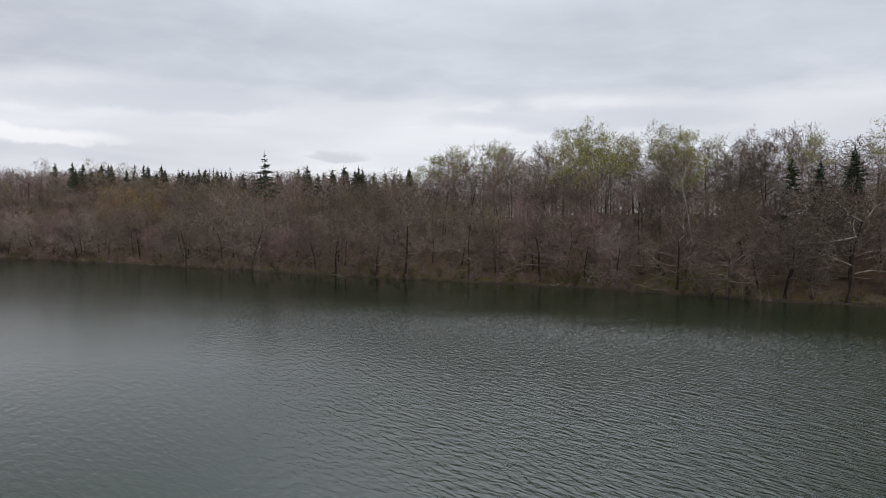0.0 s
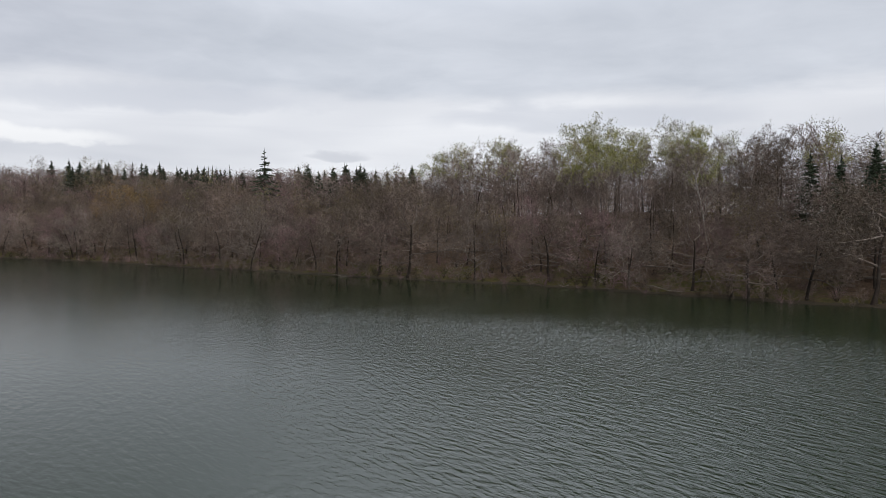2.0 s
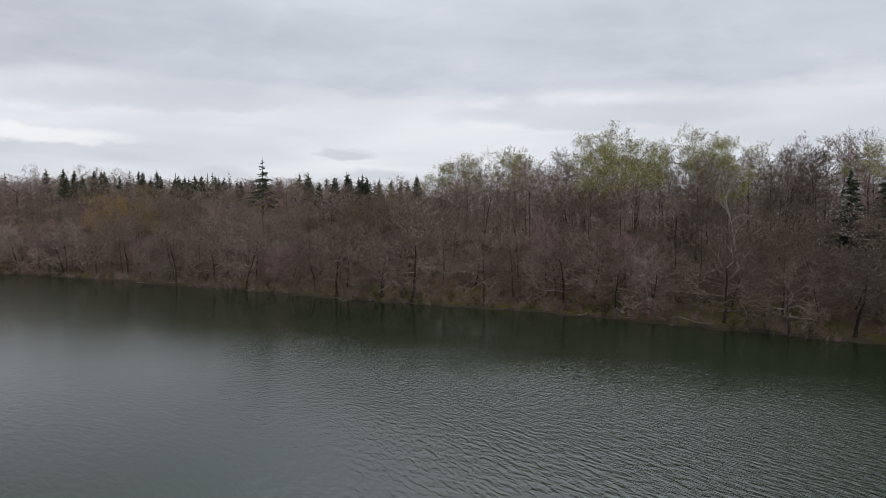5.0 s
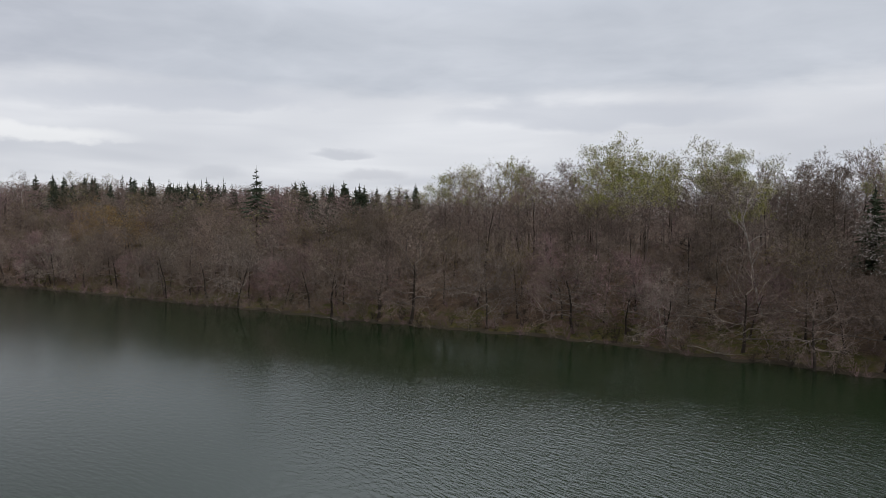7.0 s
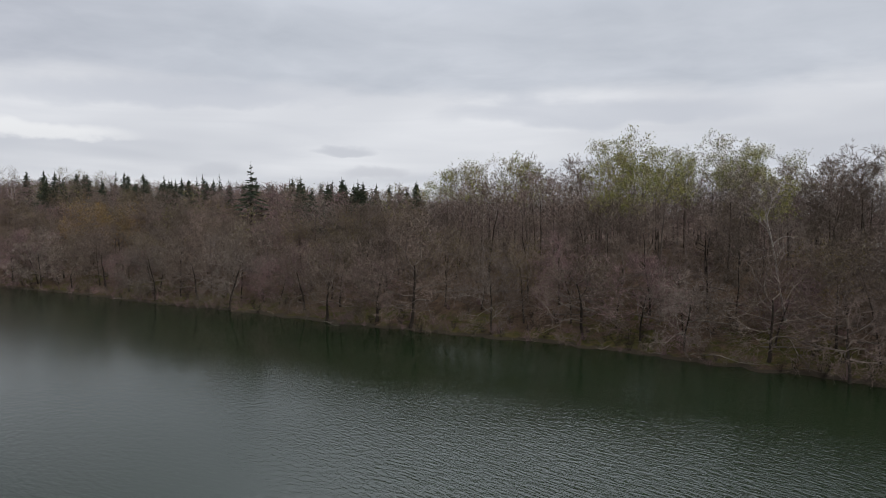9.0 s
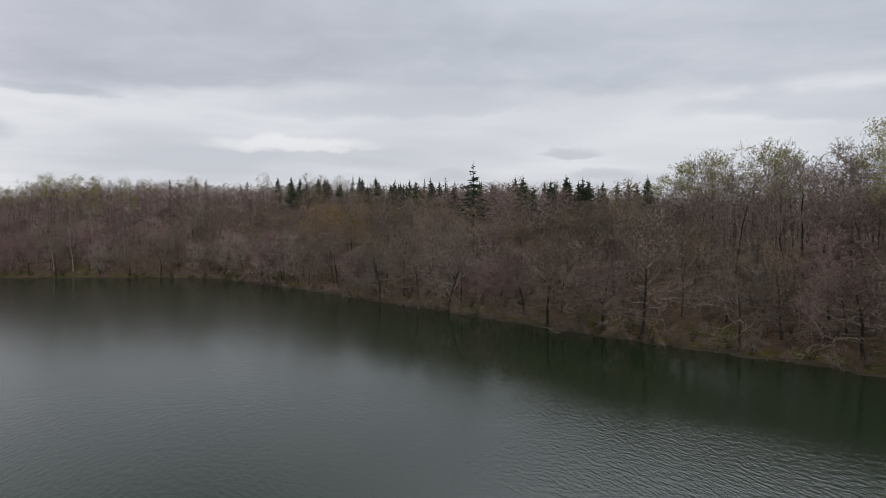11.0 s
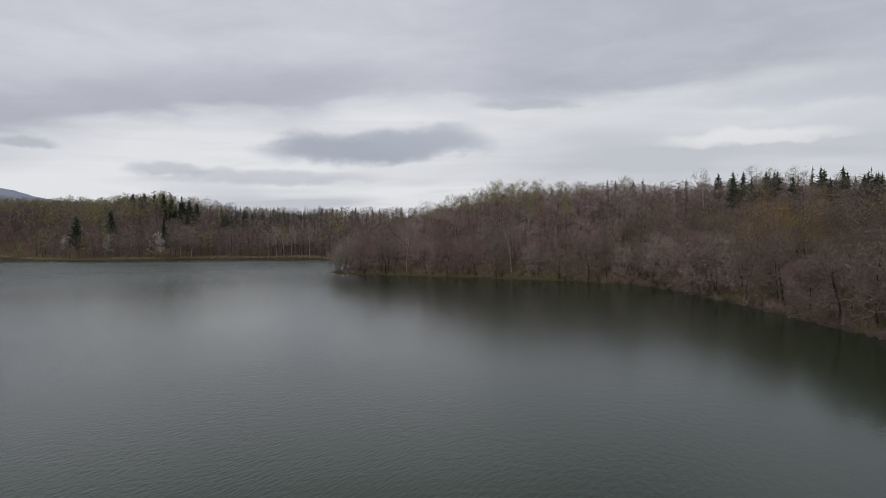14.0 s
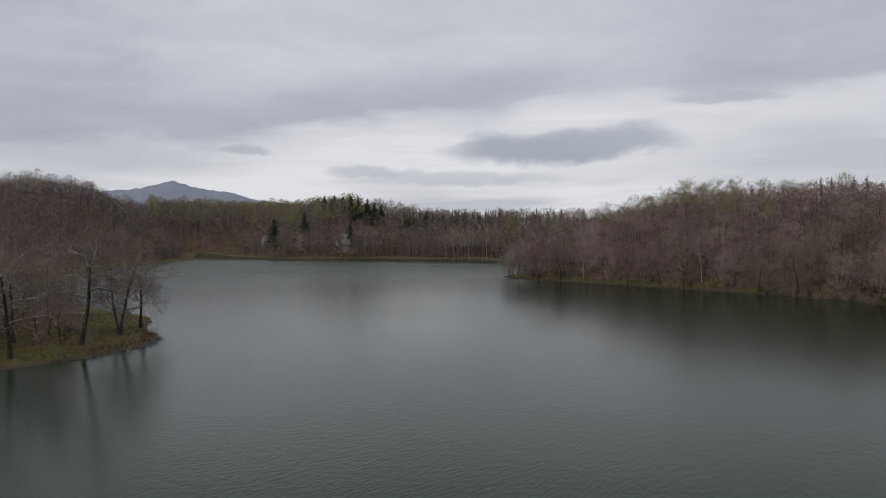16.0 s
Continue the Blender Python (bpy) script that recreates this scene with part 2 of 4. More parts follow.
def make_ground_material():
    m, N, b = material("forest_floor")
    p = position(N)
    sep = N.add("ShaderNodeSeparateXYZ")
    N.link(p, sep.inputs[0])
    litter = N.mix(N.smooth(N.noise(p, 0.5, 5.0), 0.35, 0.65), (0.080, 0.053, 0.036), (0.135, 0.090, 0.060))
    litter = N.mix(N.smooth(N.noise(p, 5.0, 3.0), 0.4, 0.7), litter, (0.045, 0.032, 0.022))
    grass = N.mix(N.smooth(N.noise(p, 1.6, 4.0), 0.35, 0.7), (0.050, 0.050, 0.014), (0.098, 0.080, 0.027))
    cover = N.math("ADD", N.math("ADD", N.math("MULTIPLY", N.noise(p, 0.11, 4.0), 0.55), N.math("MULTIPLY", N.noise(p, 0.75, 4.0), 0.45)), N.math("MULTIPLY", sep.outputs[2], -0.06))
    col = N.mix(N.smooth(cover, 0.40, 0.50), litter, grass)
    rim = N.math("ADD", sep.outputs[2], N.math("MULTIPLY", N.noise(p, 0.8, 3.0), 0.25))
    col = N.mix(N.smooth(rim, 0.28, 0.42), (0.055, 0.043, 0.031), col)
    N.link(col, b.inputs["Base Color"])
    b.inputs["Roughness"].default_value = 0.95
    b.inputs["Specular IOR Level"].default_value = 0.12
    bump = N.add("ShaderNodeBump", Strength=0.6, Distance=0.12)
    N.link(N.noise(p, 4.0, 5.0), bump.inputs["Height"]), N.link(bump.outputs[0], b.inputs["Normal"])
    return m


def make_water_material():
    m, N, b = material("lake_water")
    p = position(N)
    b.inputs["Base Color"].default_value = (0.0100, 0.0206, 0.0080, 1)
    b.inputs["IOR"].default_value = 1.333
    sep = N.add("ShaderNodeSeparateXYZ")
    N.link(p, sep.inputs[0])
    # the western arm of the lake lies in the lee of the wooded banks
    lee = N.smooth(N.math("ADD", sep.outputs[0], N.math("MULTIPLY", N.noise(p, 0.03, 3.0), 40.0)), -10.0, 58.0)
    # wind ripples: long crests that bend over the lake, short chop, and gusts that leave calmer and rougher fields
    field = N.add("ShaderNodeTexNoise", Scale=0.02, Detail=1.0)
    N.link(p, field.inputs["Vector"])
    bent = N.vmath("ADD", p, N.vmath("MULTIPLY", N.vmath("SUBTRACT", field.outputs["Color"], (0.5, 0.5, 0.5)), (16.0, 16.0, 0.0)))
    turn = N.add("ShaderNodeMapping")
    turn.vector_type = "TEXTURE"
    turn.inputs["Rotation"].default_value = (0, 0, radians(38))
    turn.inputs["Scale"].default_value = (1.0, 2.7, 1.0)
    N.link(bent, turn.inputs[0])
    w = turn.outputs[0]
    swell = N.noise(w, 3.3, 1.0, 0.4, 0.3)
    chop = N.noise(w, 8.0, 2.0, 0.55, 0.5)
    tiny = N.noise(p, 14.0, 2.0, 0.6)
    height = N.math("ADD", N.math("ADD", N.math("MULTIPLY", chop, 0.42), swell), N.math("MULTIPLY", tiny, 0.10))
    gust = N.smooth(N.noise(N.vmath("MULTIPLY", p, (0.6, 1.0, 1.0)), 0.05, 3.0), 0.35, 0.7)
    force = N.math("MULTIPLY", N.math("ADD", 0.14, N.math("MULTIPLY", lee, 0.86)), N.math("ADD", 0.8, N.math("MULTIPLY", gust, 0.35)))
    # open reach to the far west, where the wind touches down again
    # and the foot of the high north-east bank is sheltered
    off = N.math("SUBTRACT", N.math("SUBTRACT", 107.5, N.math("MULTIPLY", sep.outputs[0], 0.68)), sep.outputs[1])
    off = N.math("ADD", off, N.math("MULTIPLY", N.noise(p, 0.06, 3.0), 14.0))
    shelter = N.math("MULTIPLY", N.math("SUBTRACT", 1.0, N.smooth(off, 20.0, 56.0)), N.smooth(sep.outputs[0], -62.0, -18.0))
    force = N.math("MULTIPLY", force, N.math("SUBTRACT", 1.0, N.math("MULTIPLY", shelter, 0.78)))
    reach = N.math("MULTIPLY", N.math("SUBTRACT", 1.0, N.smooth(sep.outputs[0], -290.0, -170.0)), N.smooth(N.math("SUBTRACT", sep.outputs[0], N.math("SUBTRACT", N.math("MULTIPLY", sep.outputs[1], 1.06), 524.5)), 10.0, 60.0))
    force = N.math("ADD", force, N.math("MULTIPLY", reach, 0.7))
    rough = N.math("ADD", N.math("SUBTRACT", 0.14, N.math("MULTIPLY", lee, 0.075)), N.math("MULTIPLY", reach, 0.14))
    N.link(N.math("MULTIPLY", rough, N.math("SUBTRACT", 1.0, N.math("MULTIPLY", shelter, 0.65))), b.inputs["Roughness"])
    bump = N.add("ShaderNodeBump", Distance=0.135)
    N.link(force, bump.inputs["Strength"])
    N.link(height, bump.inputs["Height"]), N.link(bump.outputs[0], b.inputs["Normal"])
    return m


GROUND = make_ground_material()
WATER = make_water_material()


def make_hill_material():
    m, N, b = material("hazed_forest")
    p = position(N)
    # the haze of distance is put into the base colour as blue-grey
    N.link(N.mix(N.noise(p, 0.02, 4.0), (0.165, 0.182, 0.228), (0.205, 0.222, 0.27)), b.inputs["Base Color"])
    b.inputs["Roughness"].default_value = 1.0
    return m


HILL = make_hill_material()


# ---- mesh helpers ----
def mesh_np(name, verts, tris, mats, index=None, smooth=False):
    me = bpy.data.meshes.new(name)
    verts, tris = np.asarray(verts, np.float32), np.asarray(tris, np.int32)
    me.vertices.add(len(verts)), me.loops.add(3 * len(tris)), me.polygons.add(len(tris))
    me.vertices.foreach_set("co", verts.ravel())
    me.loops.foreach_set("vertex_index", tris.ravel())
    me.polygons.foreach_set("loop_start", np.arange(0, 3 * len(tris), 3, dtype=np.int32))
    for mat in mats:
        me.materials.append(mat)
    if index is not None:
        me.polygons.foreach_set("material_index", np.asarray(index, np.int32))
    if smooth:
        me.polygons.foreach_set("use_smooth", np.ones(len(tris), bool))
    me.update(calc_edges=True)
    return me


def part(name, me, parent, label=""):
    ob = new(name, me)
    ob.parent = parent
    return tagged(ob, label)


def across(d):
    """Two unit vectors square to each row of d."""
    d = d / np.maximum(np.linalg.norm(d, axis=1, keepdims=True), 1e-9)
    ref = np.where(np.abs(d[:, 2:3]) > 0.9, np.array([[1.0, 0, 0]]), np.array([[0, 0, 1.0]]))
    a = np.cross(d, ref)
    a /= np.maximum(np.linalg.norm(a, axis=1, keepdims=True), 1e-9)
    return a, np.cross(d, a)


def tubes(rows, k):
    """Tapered k-sided tubes from rows of (start, end, radius, radius)."""
    if not rows:
        return np.zeros((0, 3)), np.zeros((0, 3), int)
    p0, p1 = np.array([r[0] for r in rows]), np.array([r[1] for r in rows])
    r0, r1 = np.array([r[2] for r in rows]), np.array([r[3] for r in rows])
    a, b = across(p1 - p0)
    ang = np.arange(k) * 2 * math.pi / k
    ring = a[:, None] * np.cos(ang)[None, :, None] + b[:, None] * np.sin(ang)[None, :, None]
    v = np.concatenate([p0[:, None] + ring * r0[:, None, None], p1[:, None] + ring * r1[:, None, None]], 1)
    i, j = np.arange(k), (np.arange(k) + 1) % k
    f = np.concatenate([np.stack([i, j, j + k], 1), np.stack([i, j + k, i + k], 1)])
    return v.reshape(-1, 3), (f[None] + (np.arange(len(rows)) * 2 * k)[:, None, None]).reshape(-1, 3)


def slivers(p0, p1, width, rng):
    """One thin pointed triangle for each twig."""
    p0, p1 = np.asarray(p0), np.asarray(p1)
    a, b = across(p1 - p0)
    t = rng.uniform(0, 2 * math.pi, (len(p0), 1))
    s = (a * np.cos(t) + b * np.sin(t)) * np.asarray(width).reshape(-1, 1) / 2
    v = np.stack([p0 - s, p0 + s, p1], 1).reshape(-1, 3)
    return v, np.arange(3 * len(p0)).reshape(-1, 3)


def flakes(p, size, rng):
    """Small triangular leaf clumps turned at random."""
    n = len(p)
    d = rng.normal(size=(n, 3))
    a, b = across(d)
    s = np.asarray(size).reshape(-1, 1) * rng.uniform(0.6, 1.3, (n, 1))
    v = np.stack([p - a * s * 0.5 - b * s * 0.3, p + a * s * 0.5 - b * s * 0.25, p + b * s * 0.6 + a * s * rng.uniform(-0.3, 0.3, (n, 1))], 1)
    return v.reshape(-1, 3), np.arange(3 * n).reshape(-1, 3)


def join(*pieces):
    vs, fs, at = [], [], 0
    for v, f in pieces:
        vs.append(v), fs.append(f + at)
        at += len(v)
    return np.concatenate(vs), np.concatenate(fs)


def bend(p, d, length, n, wobble, lift, rng):
    """A crooked path of n steps from p."""
    d = np.array(d, float) / np.linalg.norm(d)
    out = [np.array(p, float)]
    for _ in range(n):
        d = d + rng.normal(0, wobble, 3) + np.array([0, 0, lift])
        d /= np.linalg.norm(d)
        out.append(out[-1] + d * length / n)
    return out


def side(d, rng, angle):
    """A way that leaves d at about that angle."""
    a, b = across(np.array([d]))
    t = rng.uniform(0, 2 * math.pi)
    s = a[0] * math.cos(t) + b[0] * math.sin(t)
    return d * math.cos(angle) + s * math.sin(angle)


def aside(D, angle, theta):
    """Ways that leave each row of D at an angle, turned by theta round it."""
    a, b = across(D)
    s = a * np.cos(theta)[:, None] + b * np.sin(theta)[:, None]
    out = D * np.cos(angle)[:, None] + s * np.sin(angle)[:, None]
    return out / np.linalg.norm(out, axis=1, keepdims=True)


def forked(seed, height, spread, mains=7, low=0.2, high=0.62, rise=0.35, crook=0.2, lean=0.0, levels=6, girth=0.016, twig=0.03, leaves=0, leaf_from=0.6, leaf_size=0.2, leaf_share=0.5, ratio=0.72, droop=0.0, clump=0.3):
    """One broadleaf tree at the origin: a trunk, main limbs that fork again and again out to a domed crown, fine twigs and, in leaf, clumps of leaves."""
    rng = np.random.default_rng(seed)
    r0 = height * girth
    n = 7
    trunk = bend((0, 0, -0.4), (math.sin(lean), 0.2 * math.sin(lean), 1.0), height * high, n, crook * 0.38, 0.03, rng)
    rad = [r0 * (1.45 if i == 0 else 1.0) * (1 - 0.62 * i / n) for i in range(n + 1)]
    big = [(trunk[i], trunk[i + 1], rad[i], rad[i + 1]) for i in range(n)]
    P, D, L, R = [], [], [], []
    golden = rng.uniform(0, 6)
    for m in range(mains):
        f = low / high + (1 - low / high) * (m + (rng.uniform(0, 0.8) if m < mains - 2 else 0.9)) / mains
        s = min(f, 0.999) * n
        p = trunk[int(s)] + (trunk[int(s) + 1] - trunk[int(s)]) * (s - int(s))
        golden += 2.4 + rng.normal(0, 0.35)
        up = rise * rng.uniform(0.5, 1.4) + 1.0 * max(0.0, (m + 0.5) / mains - 0.35)
        room = max(height - p[2], 1.0)
        reach = 1 / math.sqrt((math.cos(up) / spread) ** 2 + (math.sin(up) / room) ** 2) * rng.uniform(0.8, 1.12)
        P.append(p), D.append((math.cos(golden) * math.cos(up), math.sin(golden) * math.cos(up), math.sin(up)))
        L.append(reach / 2.35), R.append(r0 * rng.uniform(0.36, 0.58) * (1.05 - 0.35 * f))
    P, D, L, R = np.array(P), np.array(D), np.array(L), np.array(R)
    limbs, mid, p0, p1, width, tips = [], [], [], [], [], []
    up = np.array([0, 0, 1.0])
    for lev in range(levels + 1):
        N = len(P)
        D1 = D + rng.normal(0, crook * 0.8, (N, 3))
        D1 /= np.linalg.norm(D1, axis=1, keepdims=True)
        M = P + D1 * L[:, None] * 0.5
        D2 = D1 + rng.normal(0, crook * 1.5, (N, 3)) + up * (0.10 - droop)
        D2 /= np.linalg.norm(D2, axis=1, keepdims=True)
        E = M + D2 * L[:, None] * 0.5
        if lev <= 2:
            rows = [(P, M, R, R * 0.82), (M, E, R * 0.82, R * 0.6)]
            (limbs if lev < 2 or (lev == 2 and spread > 4.3) else mid).extend((a[i], b[i], max(q[i], 0.012), max(w[i], 0.012)) for a, b, q, w in rows for i in range(N))
        elif lev < levels:
            p0 += [P, M]
            p1 += [M + D1 * L[:, None] * 0.12, E]
            width += [np.maximum(2 * R, twig * 1.5), np.maximum(1.6 * R, twig * 1.3)]
        else:
            p0 += [P, M]
            p1 += [E, M + aside(D1, rng.uniform(0.5, 1.1, N), rng.uniform(0, 6.28, N)) * L[:, None] * 0.8]
            width += [np.full(N, twig), np.full(N, twig * 0.9)]
        if lev == levels - 1:
            tips = E
        # a fork at the end and a side shoot from the bend
        t = rng.uniform(0, 2 * math.pi, N)
        kids = [(E, aside(D2, rng.uniform(0.25, 0.65, N), t), 0.62), (E, aside(D2, rng.uniform(0.3, 0.8, N), t + math.pi + rng.normal(0, 0.5, N)), 0.58), (M, aside(D1, rng.uniform(0.6, 1.2, N), t + 1.6 + rng.normal(0, 0.5, N)), 0.42)]
        P = np.concatenate([k[0] for k in kids])
        D = np.concatenate([k[1] for k in kids])
        L = np.concatenate([L * rng.uniform(ratio - 0.13, ratio + 0.13, N) for _ in kids])
        R = np.concatenate([R * k[2] for k in kids])
    wood_mesh, limb_mesh = tubes(big, 7), tubes(limbs, 4)
    crown = join(tubes(mid, 3), slivers(np.concatenate(p0), np.concatenate(p1), np.concatenate(width), rng))
    foliage = None
    if leaves:
        pts = tips[tips[:, 2] > height * leaf_from]
        order = np.argsort(np.sin(pts[:, 0] * 1.3 + seed) + np.sin(pts[:, 1] * 1.1) + np.sin(pts[:, 2] * 1.7) + rng.normal(0, 0.5, len(pts)))
        pts = pts[order[: max(6, int(len(pts) * leaf_share))]]
        foliage = flakes(pts[rng.integers(0, len(pts), leaves)] + rng.normal(0, clump, (leaves, 3)), np.full(leaves, leaf_size), rng)
    return wood_mesh, limb_mesh, crown, foliage


def distant(seed, height, wide, count, twig, length, low=0.22, limbs=5, leaves=0, leaf_size=0.5):
    """A tree seen from afar: stem with a few limbs and a crown of upswept twigs."""
    rng = np.random.default_rng(seed)
    trunk = bend((0, 0, -0.4), (0, 0, 1), height * 0.85, 3, 0.05, 0.03, rng)
    r0 = height * 0.012
    rows = [(trunk[i], trunk[i + 1], r0 * (1 - i * 0.3), r0 * (0.7 - i * 0.3) + 0.02) for i in range(3)]
    for n in range(limbs):
        f = rng.uniform(low, 0.85)
        t = rng.uniform(0, 6.28)
        o = np.array([trunk[1][0], trunk[1][1], height * f])
        rows.append((o, o + np.array([math.cos(t) * wide * 0.7, math.sin(t) * wide * 0.7, rng.uniform(0.6, 2.4)]), r0 * 0.4, r0 * 0.12))
    t, q = rng.uniform(0, 6.28, count), rng.uniform(0, 1, count)
    f = rng.beta(1.5, 1.35, count)
    env = np.sqrt(np.clip(1 - ((f - 0.42) / 0.60) ** 2, 0.03, 1))
    r = wide * env * np.sqrt(q) * rng.uniform(0.75, 1.15, count)
    p = np.stack([r * np.cos(t), r * np.sin(t), height * (low + (0.97 - low) * f)], 1)
    d = np.stack([np.cos(t) * 0.8, np.sin(t) * 0.8, np.full(count, 0.55)], 1) + rng.normal(0, 0.45, (count, 3))
    d /= np.linalg.norm(d, axis=1, keepdims=True)
    l = length * rng.uniform(0.6, 1.4, (count, 1))
    crown = slivers(p - d * l * 0.5, p + d * l * 0.5, twig * rng.uniform(0.7, 1.3, count), rng)
    foliage = None
    if leaves:
        hi = p[f > 0.35]
        foliage = flakes(hi[rng.integers(0, len(hi), leaves)] + rng.normal(0, 0.4, (leaves, 3)), np.full(leaves, leaf_size), rng)
    return tubes(rows, 3), crown, foliage


def conifer(seed, height, width, arms=150, twigs=4, bare=0.10, thick=0.38, gaps=0.0):
    """Pointed evergreen: stem and drooping needled boughs at uneven heights."""
    rng = np.random.default_rng(seed)
    h = height
    stem = [(np.array([0, 0, -0.4]), np.array([0, 0, h * 0.5]), h * 0.014, h * 0.009), (np.array([0, 0, h * 0.5]), np.array([0.0, 0, h]), h * 0.009, 0.02)]
    p0, p1, w = [], [], []
    for i in range(arms):
        f = 1 - (1 - (i + rng.uniform(0, 1)) / arms) ** 0.75
        if gaps and math.sin(f * 45 + seed) < gaps - 1 + rng.uniform(-0.3, 0.3):
            continue
        z = h * (bare + (0.97 - bare) * f)
        r = (width * (1 - f) ** 0.8 + 0.12) * rng.uniform(0.55, 1.12)
        t = i * 2.4 + rng.normal(0, 0.3)
        droop = rng.uniform(-0.40, -0.05) + 0.45 * f
        o = np.array([0, 0, z])
        e = o + np.array([math.cos(t) * r, math.sin(t) * r, droop * r])
        p0.append(o), p1.append(e), w.append(thick + 0.12 * r)
        for s in range(twigs):
            g = 0.3 + 0.7 * (s + rng.uniform(0, 1)) / twigs
            b = o + (e - o) * g
            turn = t + (0.9 if s % 2 else -0.9)
            l = (0.3 + 0.32 * r) * (1.2 - g * 0.75)
            p0.append(b), p1.append(b + np.array([math.cos(turn) * l, math.sin(turn) * l, rng.uniform(-0.5, 0.05) * l])), w.append(thick * 0.6 + 0.25 * l)
    p0.append(np.array([0, 0, h * 0.93])), p1.append(np.array([0, 0, h * 1.03])), w.append(0.3)
    return tubes(stem, 6), None, slivers(p0, p1, w, rng), None


def shrub(seed, size, stems=11, twig=0.045):
    rng = np.random.default_rng(seed)
    p0, p1, w = [], [], []
    for _ in range(stems):
        t, up = rng.uniform(0, 6.28), rng.uniform(0.5, 1.4)
        d = np.array([math.cos(t) * math.cos(up), math.sin(t) * math.cos(up), math.sin(up)])
        b = bend((rng.normal(0, 0.15), rng.normal(0, 0.15), -0.1), d, size * rng.uniform(0.6, 1.1), 2, 0.15, 0.05, rng)
        for i in range(2):
            p0.append(b[i]), p1.append(b[i + 1]), w.append(twig * 1.5)
            for _ in range(4):
                c = b[i] + (b[i + 1] - b[i]) * rng.uniform(0.1, 1)
                p0.append(c), p1.append(c + side(d, rng, 0.8) * size * rng.uniform(0.2, 0.45)), w.append(twig)
    return slivers(p0, p1, w, rng)


def tuft(seed, size=0.45, blades=7):
    rng = np.random.default_rng(seed)
    p0 = np.stack([rng.normal(0, 0.16, blades), rng.normal(0, 0.16, blades), np.full(blades, -0.05)], 1)
    d = np.stack([rng.normal(0, 0.45, blades), rng.normal(0, 0.45, blades), np.ones(blades)], 1)
    return slivers(p0, p0 + d * size * rng.uniform(0.5, 1.1, (blades, 1)), np.full(blades, 0.07), rng)


# ---- lake and land ----
SHORE = np.array([
    (220, -20), (150, 25), (90, 52), (60, 68), (48, 76.5), (37, 82.5), (28, 90.5), (14.5, 102), (6, 107), (-6.3, 113.5), (-17, 119.5), (-35, 132.5), (-47, 138.5),
    (-64, 151), (-81, 161), (-97, 171), (-113, 177), (-128, 175), (-149, 167.5), (-177, 159), (-191, 152.5), (-208, 147), (-217, 153), (-224, 166), (-252, 180),
    (-297, 191), (-323, 190), (-339, 174), (-356, 160), (-376, 150), (-384, 126), (-406, 105), (-427, 92), (-520, 76), (-520, 68), (-414, 65), (-386, 45),
    (-320, 26), (-240, 20), (-180, 34), (-150, 51), (-140, 48.5), (-124, 52.3), (-115, 47.5), (-110, 40), (-107, 32), (-99, 10), (-88, -40), (-40, -110), (90, -150), (210, -110)], float)


def rounded(poly, times=2):
    """Corners cut again and again, so that the shore runs in curves."""
    for _ in range(times):
        nxt = np.roll(poly, -1, 0)
        poly = np.stack([poly * 0.78 + nxt * 0.22, poly * 0.22 + nxt * 0.78], 1).reshape(-1, 2)
    return poly


SHORE = rounded(SHORE)


def inland(x, y):
    """Metres from the shore: positive on land, negative in the lake."""
    x, y = np.ravel(np.asarray(x, float)), np.ravel(np.asarray(y, float))
    best, odd = np.full(len(x), 1e9), np.zeros(len(x), bool)
    for (ax, ay), (bx, by) in zip(SHORE, np.roll(SHORE, -1, 0)):
        dx, dy = bx - ax, by - ay
        t = np.clip(((x - ax) * dx + (y - ay) * dy) / (dx * dx + dy * dy), 0, 1)
        best = np.minimum(best, (x - ax - t * dx) ** 2 + (y - ay - t * dy) ** 2)
        if dy:
            odd ^= ((ay > y) != (by > y)) & (x < dx * (y - ay) / dy + ax)
    wiggle = 0.5 * np.sin(x * 0.9 + 2 * np.sin(y * 0.31)) + 0.5 * np.sin(y * 0.7 + 1.7 * np.sin(x * 0.23))
    return np.sqrt(best) * np.where(odd, -1, 1) + 0.7 * wiggle


# x, y, height of the land, metres over which the bank rises, flat metres along the shore
REGIONS = np.array([(75, 100, 9.0, 30, 2), (30, 130, 9.3, 30, 2), (-20, 160, 7.0, 38, 3), (-70, 195, 8.6, 40, 3), (-110, 215, 13.2, 45, 2), (-185, 210, 14.8, 58, 3),
                    (-320, 260, 10.0, 80, 14), (-480, 150, 23.0, 80, 10), (-420, 222, 11.0, 80, 12), (-460, 10, 34.0, 60, 8), (-300, -60, 23.0, 60, 10), (-190, -20, 14.5, 52, 14), (-120, -20, 11.0, 60, 14),
                    (0, -230, 8.0, 60, 5), (300, -100, 9.0, 50, 3)], float)


